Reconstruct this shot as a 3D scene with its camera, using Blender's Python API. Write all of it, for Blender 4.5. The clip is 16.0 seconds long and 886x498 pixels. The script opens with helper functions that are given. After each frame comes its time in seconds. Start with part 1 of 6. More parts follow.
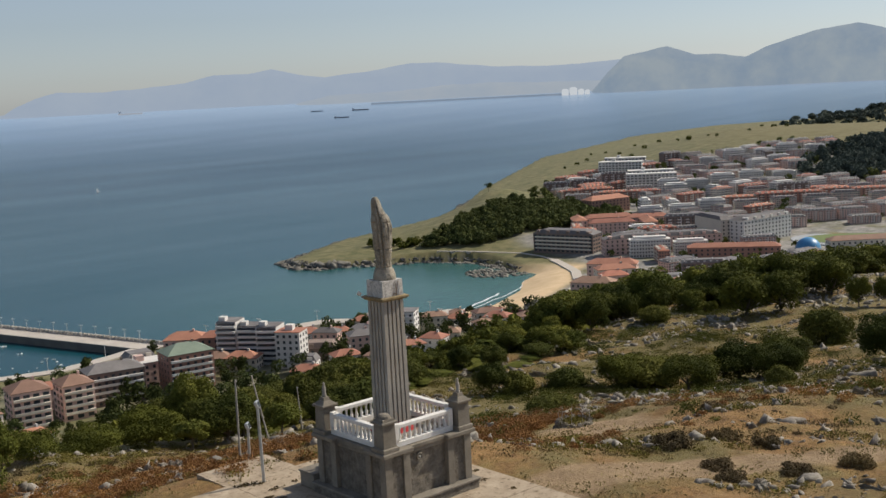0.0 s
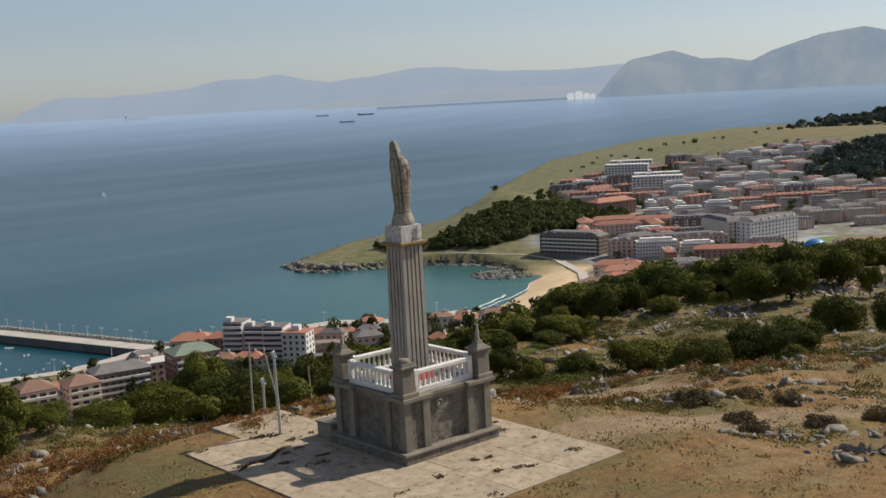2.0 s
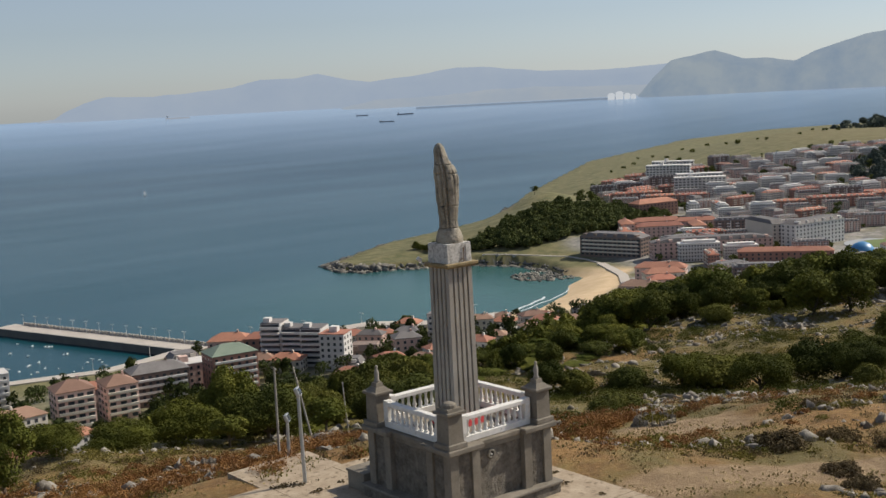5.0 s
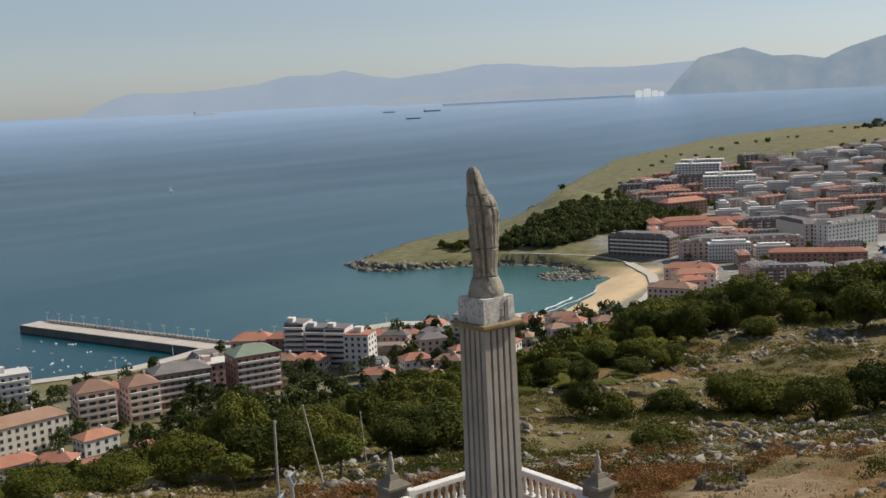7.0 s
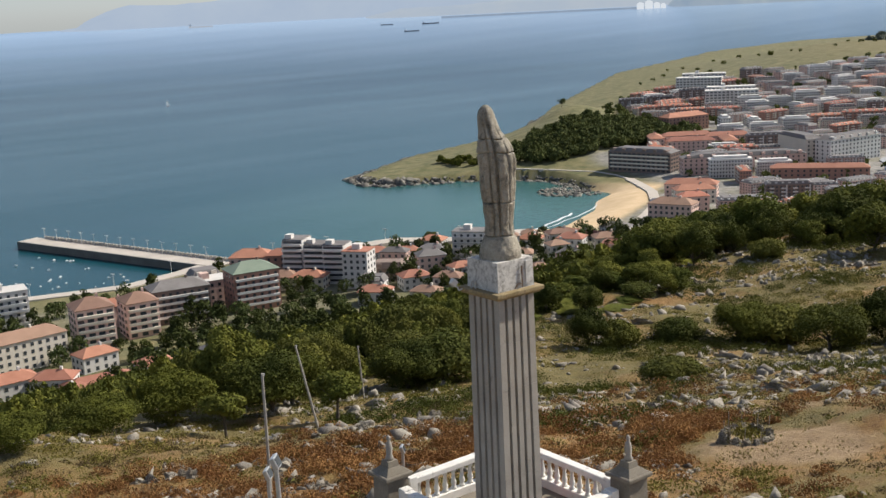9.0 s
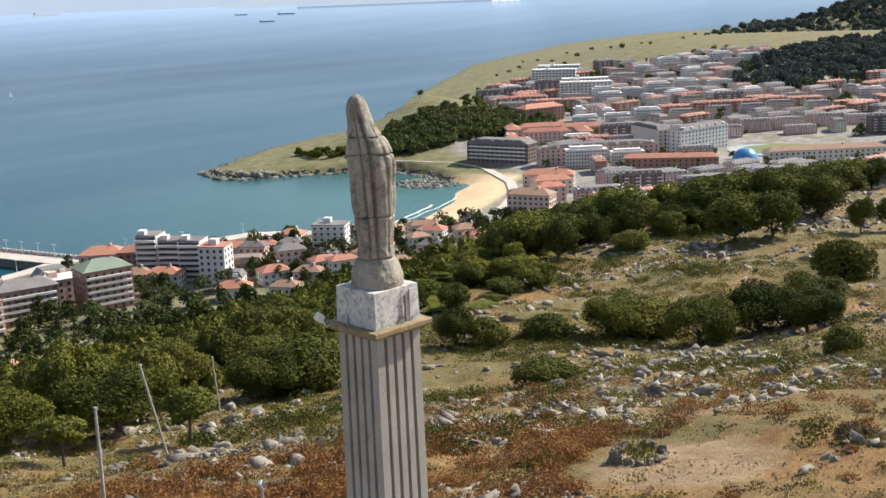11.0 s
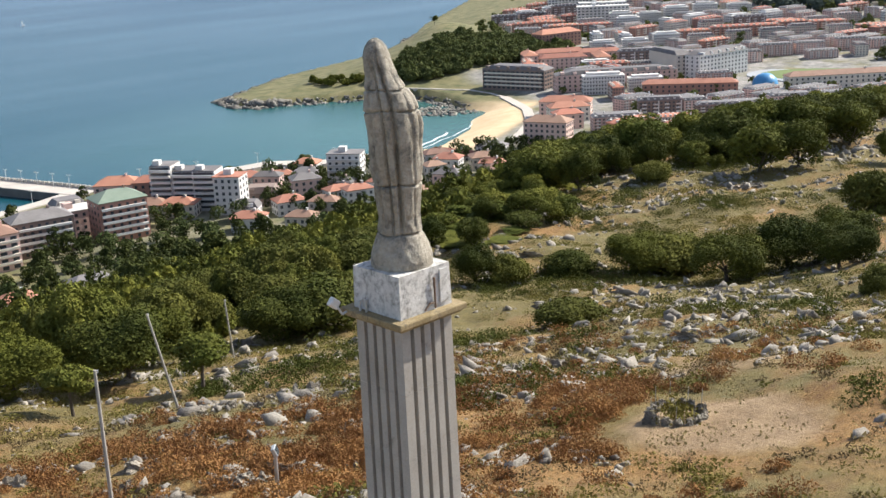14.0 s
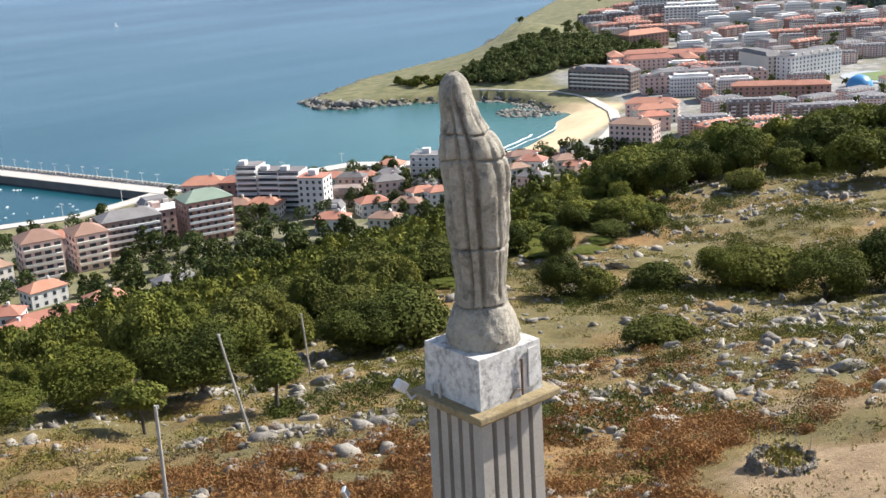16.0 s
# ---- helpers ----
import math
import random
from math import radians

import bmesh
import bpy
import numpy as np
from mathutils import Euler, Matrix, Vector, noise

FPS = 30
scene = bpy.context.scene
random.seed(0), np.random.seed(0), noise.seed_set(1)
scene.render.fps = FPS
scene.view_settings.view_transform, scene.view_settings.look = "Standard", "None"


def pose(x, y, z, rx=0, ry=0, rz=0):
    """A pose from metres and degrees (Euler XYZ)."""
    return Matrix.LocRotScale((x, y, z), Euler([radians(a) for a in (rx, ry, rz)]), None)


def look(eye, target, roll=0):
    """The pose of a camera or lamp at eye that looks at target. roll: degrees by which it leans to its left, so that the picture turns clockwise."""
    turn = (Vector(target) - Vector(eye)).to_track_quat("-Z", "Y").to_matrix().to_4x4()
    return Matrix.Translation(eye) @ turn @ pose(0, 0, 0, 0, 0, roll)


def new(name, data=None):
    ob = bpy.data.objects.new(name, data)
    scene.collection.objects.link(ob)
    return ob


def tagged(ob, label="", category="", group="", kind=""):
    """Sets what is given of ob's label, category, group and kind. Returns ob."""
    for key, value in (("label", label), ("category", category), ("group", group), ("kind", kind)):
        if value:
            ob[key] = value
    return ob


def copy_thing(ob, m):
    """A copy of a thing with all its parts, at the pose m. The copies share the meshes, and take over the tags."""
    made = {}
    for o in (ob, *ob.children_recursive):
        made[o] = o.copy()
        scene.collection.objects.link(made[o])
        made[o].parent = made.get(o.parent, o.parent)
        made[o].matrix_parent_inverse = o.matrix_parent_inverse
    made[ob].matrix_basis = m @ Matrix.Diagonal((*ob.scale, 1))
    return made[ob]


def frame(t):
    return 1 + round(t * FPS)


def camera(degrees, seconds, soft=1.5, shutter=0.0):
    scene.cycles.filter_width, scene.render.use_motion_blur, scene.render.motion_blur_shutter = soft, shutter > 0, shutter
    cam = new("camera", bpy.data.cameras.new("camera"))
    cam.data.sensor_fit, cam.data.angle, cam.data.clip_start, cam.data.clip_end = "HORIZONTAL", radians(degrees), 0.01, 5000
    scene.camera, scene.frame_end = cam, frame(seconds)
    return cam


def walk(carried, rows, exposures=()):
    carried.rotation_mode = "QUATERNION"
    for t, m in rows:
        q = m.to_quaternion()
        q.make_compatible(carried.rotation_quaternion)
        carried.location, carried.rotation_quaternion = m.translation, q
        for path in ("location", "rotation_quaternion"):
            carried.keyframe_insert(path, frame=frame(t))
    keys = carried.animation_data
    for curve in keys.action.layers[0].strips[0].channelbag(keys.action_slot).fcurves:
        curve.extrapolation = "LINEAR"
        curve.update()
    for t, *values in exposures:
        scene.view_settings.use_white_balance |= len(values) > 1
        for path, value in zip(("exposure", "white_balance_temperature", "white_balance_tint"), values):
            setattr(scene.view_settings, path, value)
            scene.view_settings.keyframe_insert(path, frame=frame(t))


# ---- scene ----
PATH = [
    (0, (-28.374, -36.131, 16.549), (-27.07, -34.641, 16.265), -2.9),
    (0.5, (-28.45, -35.909, 15.969), (-27.145, -34.42, 15.687), -3.0),
    (1, (-28.522, -35.729, 15.282), (-27.217, -34.24, 15.002), -3.0),
    (1.5, (-28.644, -35.62, 14.641), (-27.338, -34.13, 14.364), -3.0),
    (2, (-28.674, -35.444, 14.112), (-27.376, -33.947, 13.837), -3.0),
    (2.5, (-28.679, -35.28, 13.772), (-27.389, -33.777, 13.497), -3.0),
    (3, (-28.565, -35.037, 13.752), (-27.272, -33.536, 13.475), -3.0),
    (3.5, (-27.992, -34.317, 13.758), (-26.694, -32.82, 13.482), -3.0),
    (4, (-27.17, -33.237, 13.807), (-25.888, -31.726, 13.532), -2.9),
    (4.5, (-26.008, -31.802, 13.88), (-24.746, -30.275, 13.607), -2.9),
    (7, (-18.838, -22.671, 14.214), (-17.627, -21.103, 13.939), -2.8),
    (7.5, (-18.383, -22.051, 14.392), (-17.179, -20.482, 14.097), -2.7),
    (8, (-17.48, -20.88, 14.495), (-16.291, -19.316, 14.12), -2.8),
    (8.2, (-17.323, -20.628, 14.52), (-16.14, -19.066, 14.12), -2.9),
    (10.3, (-13.568, -15.66, 14.093), (-12.321, -14.16, 13.653), -2.4),
    (10.5, (-13.339, -15.373, 14.022), (-12.038, -13.921, 13.579), -2.2),
    (11, (-13.029, -14.902, 13.969), (-11.659, -13.515, 13.523), -2.2),
    (11.5, (-12.676, -14.453, 13.921), (-11.306, -13.066, 13.475), -2.3),
    (12, (-12.397, -14.107, 13.892), (-11.027, -12.719, 13.448), -2.4),
    (12.5, (-12.058, -13.681, 13.904), (-10.699, -12.282, 13.461), -2.5),
    (13, (-11.733, -13.295, 13.946), (-10.384, -11.892, 13.489), -2.5),
    (13.5, (-11.365, -12.86, 13.951), (-10.036, -11.47, 13.402), -2.6),
    (14, (-10.943, -12.388, 13.935), (-9.618, -11.001, 13.368), -2.7),
    (14.5, (-10.559, -11.963, 13.984), (-9.242, -10.569, 13.418), -2.8),
    (15, (-10.128, -11.495, 14.015), (-8.822, -10.09, 13.45), -2.8),
    (15.5, (-9.547, -10.885, 14.007), (-8.25, -9.47, 13.444), -2.9),
    (16, (-8.885, -10.154, 13.993), (-7.666, -8.67, 13.434), -3.2),
]
cam = camera(42.2, 16.0)
walk(cam, [(t, look(eye, target, roll)) for t, eye, target, roll in PATH], exposures=[(0, -0.08, 6280, 10), (7.2, -0.06, 6280, 10), (8.2, 0.06, 6240, 10), (10.3, 0.62, 6120, 10), (14, 0.84, 5950, 10), (16, 0.98, 5820, 10)])

# ---------------------------------------------------------------- light
SUN_TO = Vector((0.968, -0.25, 0.0)).normalized() * math.cos(radians(41)) + Vector((0, 0, math.sin(radians(41))))
world = bpy.data.worlds.new("sky")
scene.world = world
world.use_nodes = True
wn, wl = world.node_tree.nodes, world.node_tree.links
sky = wn.new("ShaderNodeTexSky")
sky.sky_type, sky.sun_disc = "NISHITA", False
sky.sun_elevation, sky.sun_rotation = radians(41), math.atan2(SUN_TO.x, SUN_TO.y)
sky.altitude, sky.air_density, sky.dust_density, sky.ozone_density = 150, 1.0, 0.35, 2.5
hazy = wn.new("ShaderNodeHueSaturation")
hazy.inputs["Saturation"].default_value = 0.54
wl.new(sky.outputs[0], hazy.inputs["Color"])
cool = wn.new("ShaderNodeMix")
cool.data_type, cool.blend_type = "RGBA", "MULTIPLY"
cool.inputs[0].default_value, cool.inputs[7].default_value = 1.0, (0.95, 1.0, 1.08, 1)
wl.new(hazy.outputs[0], cool.inputs[6])
wl.new(cool.outputs[2], wn["Background"].inputs[0])
wn["Background"].inputs[1].default_value = 0.084
sun_data = bpy.data.lights.new("sun", "SUN")
sun_data.energy, sun_data.angle, sun_data.color = 5.0, radians(0.6), (1.0, 0.89, 0.73)
sun = new("sun", sun_data)
sun.matrix_world = look(SUN_TO * 60, (0, 0, 0))


# ---------------------------------------------------------------- materials
def base_nodes(name):
    m = bpy.data.materials.new(name)
    m.use_nodes = True
    nt = m.node_tree
    return m, nt, nt.nodes["Principled BSDF"]


def noise_node(nt, vec, scale, detail=5.0, rough=0.6):
    n = nt.nodes.new("ShaderNodeTexNoise")
    n.inputs["Scale"].default_value, n.inputs["Detail"].default_value, n.inputs["Roughness"].default_value = scale, detail, rough
    nt.links.new(vec, n.inputs["Vector"])
    return n.outputs["Fac"]


def math_node(nt, op, a, b=None):
    n = nt.nodes.new("ShaderNodeMath")
    n.operation = op
    for k, v in enumerate((a, b)):
        if v is None:
            continue
        if isinstance(v, (int, float)):
            n.inputs[k].default_value = v
        else:
            nt.links.new(v, n.inputs[k])
    return n.outputs[0]


def span(nt, fac, lo, hi):
    n = nt.nodes.new("ShaderNodeMapRange")
    n.inputs["From Min"].default_value, n.inputs["From Max"].default_value = lo, hi
    nt.links.new(fac, n.inputs["Value"])
    return n.outputs[0]


def mix_node(nt, fac, a, b):
    n = nt.nodes.new("ShaderNodeMix")
    n.data_type = "RGBA"
    for key, v in ((0, fac), (6, a), (7, b)):
        if isinstance(v, (int, float)):
            n.inputs[key].default_value = v
        elif isinstance(v, tuple):
            n.inputs[key].default_value = (*v, 1)
        else:
            nt.links.new(v, n.inputs[key])
    return n.outputs[2]


def bump_node(nt, bsdf, fac, strength, distance):
    b = nt.nodes.new("ShaderNodeBump")
    b.inputs["Strength"].default_value, b.inputs["Distance"].default_value = strength, distance
    nt.links.new(fac, b.inputs["Height"])
    nt.links.new(b.outputs[0], bsdf.inputs["Normal"])


def surface(name, c1, c2, scale=1.0, fine=14.0, rough=0.85, bump=0.4, depth=0.02, vary=0.0, metal=0.0, dirt=None, dirt_amount=0.5, island=False, coords="Object"):
    """Two scales of tone, stains of their own colour, fine relief, and a shift from piece to piece."""
    m, nt, bsdf = base_nodes(name)
    vec = nt.nodes.new("ShaderNodeTexCoord").outputs[coords]
    big, small = noise_node(nt, vec, scale), noise_node(nt, vec, fine, 6, 0.7)
    tone = math_node(nt, "ADD", math_node(nt, "MULTIPLY", big, 0.6), math_node(nt, "MULTIPLY", small, 0.4))
    col = mix_node(nt, span(nt, tone, 0.32, 0.68), c1, c2)
    if dirt:
        stain = span(nt, noise_node(nt, vec, scale * 2.3, 8, 0.75), 0.62 - 0.2 * dirt_amount, 0.72 - 0.1 * dirt_amount)
        col = mix_node(nt, stain, col, dirt)
    if vary:
        hsv = nt.nodes.new("ShaderNodeHueSaturation")
        info = nt.nodes.new("ShaderNodeNewGeometry").outputs["Random Per Island"] if island else nt.nodes.new("ShaderNodeObjectInfo").outputs["Random"]
        nt.links.new(math_node(nt, "ADD", math_node(nt, "MULTIPLY", info, 2 * vary), 1 - vary), hsv.inputs["Value"])
        nt.links.new(math_node(nt, "ADD", math_node(nt, "MULTIPLY", info, 0.06 * vary), 0.5 - 0.03 * vary), hsv.inputs["Hue"])
        nt.links.new(col, hsv.inputs["Color"])
        col = hsv.outputs[0]
    nt.links.new(col, bsdf.inputs["Base Color"])
    bsdf.inputs["Roughness"].default_value, bsdf.inputs["Metallic"].default_value = rough, metal
    if bump:
        bump_node(nt, bsdf, small, bump, depth)
    return m


def leaf_surface(name, c1, c2, island=True):
    m = surface(name, c1, c2, scale=0.35, fine=3.0, rough=0.8, bump=0, vary=0.22, island=island)
    bsdf = m.node_tree.nodes["Principled BSDF"]
    bsdf.inputs["Specular IOR Level"].default_value = 0.08
    nt = m.node_tree
    col = bsdf.inputs["Base Color"].links[0].from_socket
    pos = nt.nodes.new("ShaderNodeNewGeometry").outputs["Position"]
    stand = math_node(nt, "ADD", math_node(nt, "MULTIPLY", noise_node(nt, pos, 0.16, 3, 0.6), 0.75), math_node(nt, "MULTIPLY", nt.nodes.new("ShaderNodeObjectInfo").outputs["Random"], 0.25))
    ripe = tuple(min(1.0, b * k) for b, k in zip(c2, (1.18, 1.14, 0.9)))
    deep = tuple(a * k for a, k in zip(c1, (0.8, 0.95, 1.0)))
    col = mix_node(nt, math_node(nt, "MULTIPLY", span(nt, stand, 0.50, 0.68), 0.6), col, ripe)
    col = mix_node(nt, math_node(nt, "MULTIPLY", span(nt, stand, 0.48, 0.32), 0.65), col, deep)
    nt.links.new(col, bsdf.inputs["Base Color"])
    thin, both = nt.nodes.new("ShaderNodeBsdfTranslucent"), nt.nodes.new("ShaderNodeMixShader")
    nt.links.new(col, thin.inputs[0])
    both.inputs[0].default_value = 0.14
    nt.links.new(bsdf.outputs[0], both.inputs[1])
    nt.links.new(thin.outputs[0], both.inputs[2])
    nt.links.new(both.outputs[0], nt.nodes["Material Output"].inputs["Surface"])
    return m


STATUE = surface("weathered_statue_stone", (0.20, 0.175, 0.13), (0.47, 0.425, 0.345), 2.0, 16, 0.95, 0.9, 0.03, dirt=(0.12, 0.11, 0.09), dirt_amount=0.6)
COLUMN = surface("grey_cast_stone", (0.26, 0.235, 0.20), (0.41, 0.38, 0.335), 0.9, 30, 0.9, 0.3, 0.01, dirt=(0.20, 0.18, 0.15), dirt_amount=0.15)
FLUTE = surface("dark_flute_stone", (0.07, 0.064, 0.055), (0.13, 0.12, 0.10), 1.2, 20, 0.95, 0.3, 0.01)
CAPSTONE = surface("lichen_stained_slab", (0.16, 0.115, 0.045), (0.38, 0.30, 0.17), 2.5, 25, 0.95, 0.5, 0.02, dirt=(0.11, 0.09, 0.06), dirt_amount=0.5)
BLOCK = surface("peeling_white_block", (0.45, 0.43, 0.40), (0.72, 0.70, 0.66), 2.6, 18, 0.85, 0.5, 0.015, dirt=(0.20, 0.19, 0.17), dirt_amount=0.75)
RUBBLE = surface("rough_rubble_render", (0.07, 0.06, 0.046), (0.30, 0.265, 0.215), 3.2, 9, 0.95, 1.0, 0.12)
TRIM = surface("grey_stone_trim", (0.13, 0.112, 0.086), (0.28, 0.248, 0.20), 1.2, 24, 0.9, 0.35, 0.015, dirt=(0.14, 0.125, 0.10), dirt_amount=0.3)
WHITE = surface("chipped_white_paint", (0.62, 0.60, 0.56), (0.82, 0.80, 0.76), 2.2, 30, 0.7, 0.25, 0.01, dirt=(0.36, 0.34, 0.31), dirt_amount=0.25)
RED = surface("red_paint", (0.42, 0.025, 0.03), (0.55, 0.05, 0.05), 2, 20, 0.7, 0.2, 0.01)
CONCRETE = surface("pale_concrete", (0.28, 0.215, 0.145), (0.49, 0.40, 0.29), 1.3, 11, 0.9, 0.4, 0.012, vary=0.06, dirt=(0.11, 0.075, 0.036), dirt_amount=0.5)
LIME = surface("grey_limestone", (0.11, 0.095, 0.072), (0.42, 0.375, 0.30), 1.6, 7, 0.95, 1.0, 0.08, vary=0.16, dirt=(0.10, 0.095, 0.08), dirt_amount=0.5)
LIME_SMALL = surface("pale_limestone_rubble", (0.10, 0.090, 0.072), (0.42, 0.38, 0.32), 1.2, 7, 0.95, 0.8, 0.05, vary=0.22, island=True, coords="Object")
WOODPOLE = surface("bleached_pole_wood", (0.26, 0.235, 0.20), (0.45, 0.42, 0.37), 3, 40, 0.85, 0.4, 0.01)
STEEL = surface("galvanised_steel", (0.42, 0.43, 0.43), (0.6, 0.61, 0.61), 4, 40, 0.45, 0.1, 0.005, metal=0.6)
BARK = surface("grey_bark", (0.06, 0.05, 0.04), (0.16, 0.13, 0.10), 2, 16, 0.95, 0.8, 0.04)
OAK = leaf_surface("dark_oak_leaves", (0.031, 0.040, 0.008), (0.114, 0.123, 0.024))
LIGHTLEAF = leaf_surface("light_green_leaves", (0.064, 0.077, 0.012), (0.190, 0.192, 0.040))
OLIVELEAF = leaf_surface("olive_garden_leaves", (0.046, 0.060, 0.018), (0.125, 0.140, 0.048))
# Leaf greens greyed and paled: haze over the far woods put into the colour.
FARLEAF = leaf_surface("hazy_far_leaves", (0.060, 0.075, 0.062), (0.105, 0.125, 0.105))
PINE = leaf_surface("dark_green_conifer", (0.024, 0.034, 0.010), (0.068, 0.080, 0.024))
BRACKEN = leaf_surface("rusty_bracken", (0.15, 0.065, 0.024), (0.37, 0.205, 0.080))
HEATH = leaf_surface("olive_heath", (0.13, 0.115, 0.024), (0.25, 0.205, 0.06))
DRY = leaf_surface("dry_grass_blades", (0.22, 0.17, 0.07), (0.38, 0.30, 0.15))
GORSE = leaf_surface("olive_gorse", (0.058, 0.066, 0.012), (0.14, 0.14, 0.034))
HEATHER = leaf_surface("brown_heather_twigs", (0.085, 0.06, 0.03), (0.17, 0.13, 0.07))
CURTAINED = surface("pale_curtained_glass", (0.05, 0.058, 0.07), (0.12, 0.125, 0.13), 0.3, 3, 0.25, 0)
GLASSY = surface("dark_window_glass", (0.035, 0.042, 0.05), (0.08, 0.09, 0.10), 0.3, 3, 0.12, 0)
TILE = surface("red_roof_tile", (0.30, 0.125, 0.08), (0.45, 0.21, 0.14), 0.15, 3, 0.85, 0.5, 0.06, vary=0.18)
TILEFAR = surface("faded_roof_tile", (0.38, 0.135, 0.085), (0.50, 0.215, 0.145), 0.15, 3, 0.85, 0.5, 0.06, vary=0.2)
TILEBROWN = surface("brown_roof_tile", (0.22, 0.13, 0.09), (0.34, 0.21, 0.15), 0.15, 3, 0.85, 0.5, 0.06, vary=0.2)
SLATE = surface("grey_slate", (0.115, 0.105, 0.10), (0.21, 0.195, 0.19), 0.2, 3, 0.7, 0.3, 0.04, vary=0.2)
GREENROOF = surface("green_sheet_roof", (0.16, 0.21, 0.16), (0.24, 0.29, 0.22), 0.2, 2, 0.7, 0.2, 0.03)
PLASTER = surface("white_plaster", (0.56, 0.54, 0.51), (0.72, 0.70, 0.67), 0.08, 1.5, 0.85, 0.1, 0.02, vary=0.1)
CREAM = surface("cream_plaster", (0.58, 0.53, 0.45), (0.72, 0.66, 0.57), 0.08, 1.5, 0.85, 0.1, 0.02, vary=0.12)
BRICK = surface("red_brick", (0.30, 0.155, 0.115), (0.42, 0.24, 0.185), 0.1, 2.5, 0.9, 0.2, 0.02, vary=0.18)
PINKISH = surface("pinkish_brick", (0.58, 0.40, 0.34), (0.72, 0.53, 0.46), 0.1, 2.5, 0.9, 0.2, 0.02, vary=0.15)
DARKBRICK = surface("dark_brown_brick", (0.17, 0.125, 0.105), (0.27, 0.205, 0.175), 0.1, 2.5, 0.9, 0.2, 0.02, vary=0.15)
ASPHALT = surface("asphalt", (0.07, 0.07, 0.07), (0.13, 0.125, 0.12), 0.1, 2, 0.9, 0.2, 0.02)
PAVE = surface("pale_promenade_paving", (0.42, 0.38, 0.33), (0.55, 0.50, 0.44), 0.05, 1, 0.9, 0.2, 0.02)
QUAY = surface("dark_quay_stone", (0.09, 0.085, 0.075), (0.18, 0.17, 0.15), 0.1, 1.5, 0.95, 0.6, 0.1)
HULL = surface("white_boat_paint", (0.7, 0.7, 0.7), (0.82, 0.82, 0.82), 0.5, 4, 0.4, 0)
SHIPHULL = surface("dark_ship_paint", (0.05, 0.06, 0.08), (0.10, 0.11, 0.13), 0.02, 0.3, 0.6, 0)
BLUE = surface("blue_sheet_dome", (0.05, 0.20, 0.42), (0.09, 0.30, 0.55), 0.05, 1, 0.4, 0)
TURF = surface("mown_turf", (0.10, 0.15, 0.04), (0.16, 0.20, 0.06), 0.05, 1, 0.9, 0.2, 0.02)
TRACK = surface("pale_running_track", (0.30, 0.32, 0.34), (0.38, 0.40, 0.42), 0.05, 1, 0.9, 0.1, 0.02)


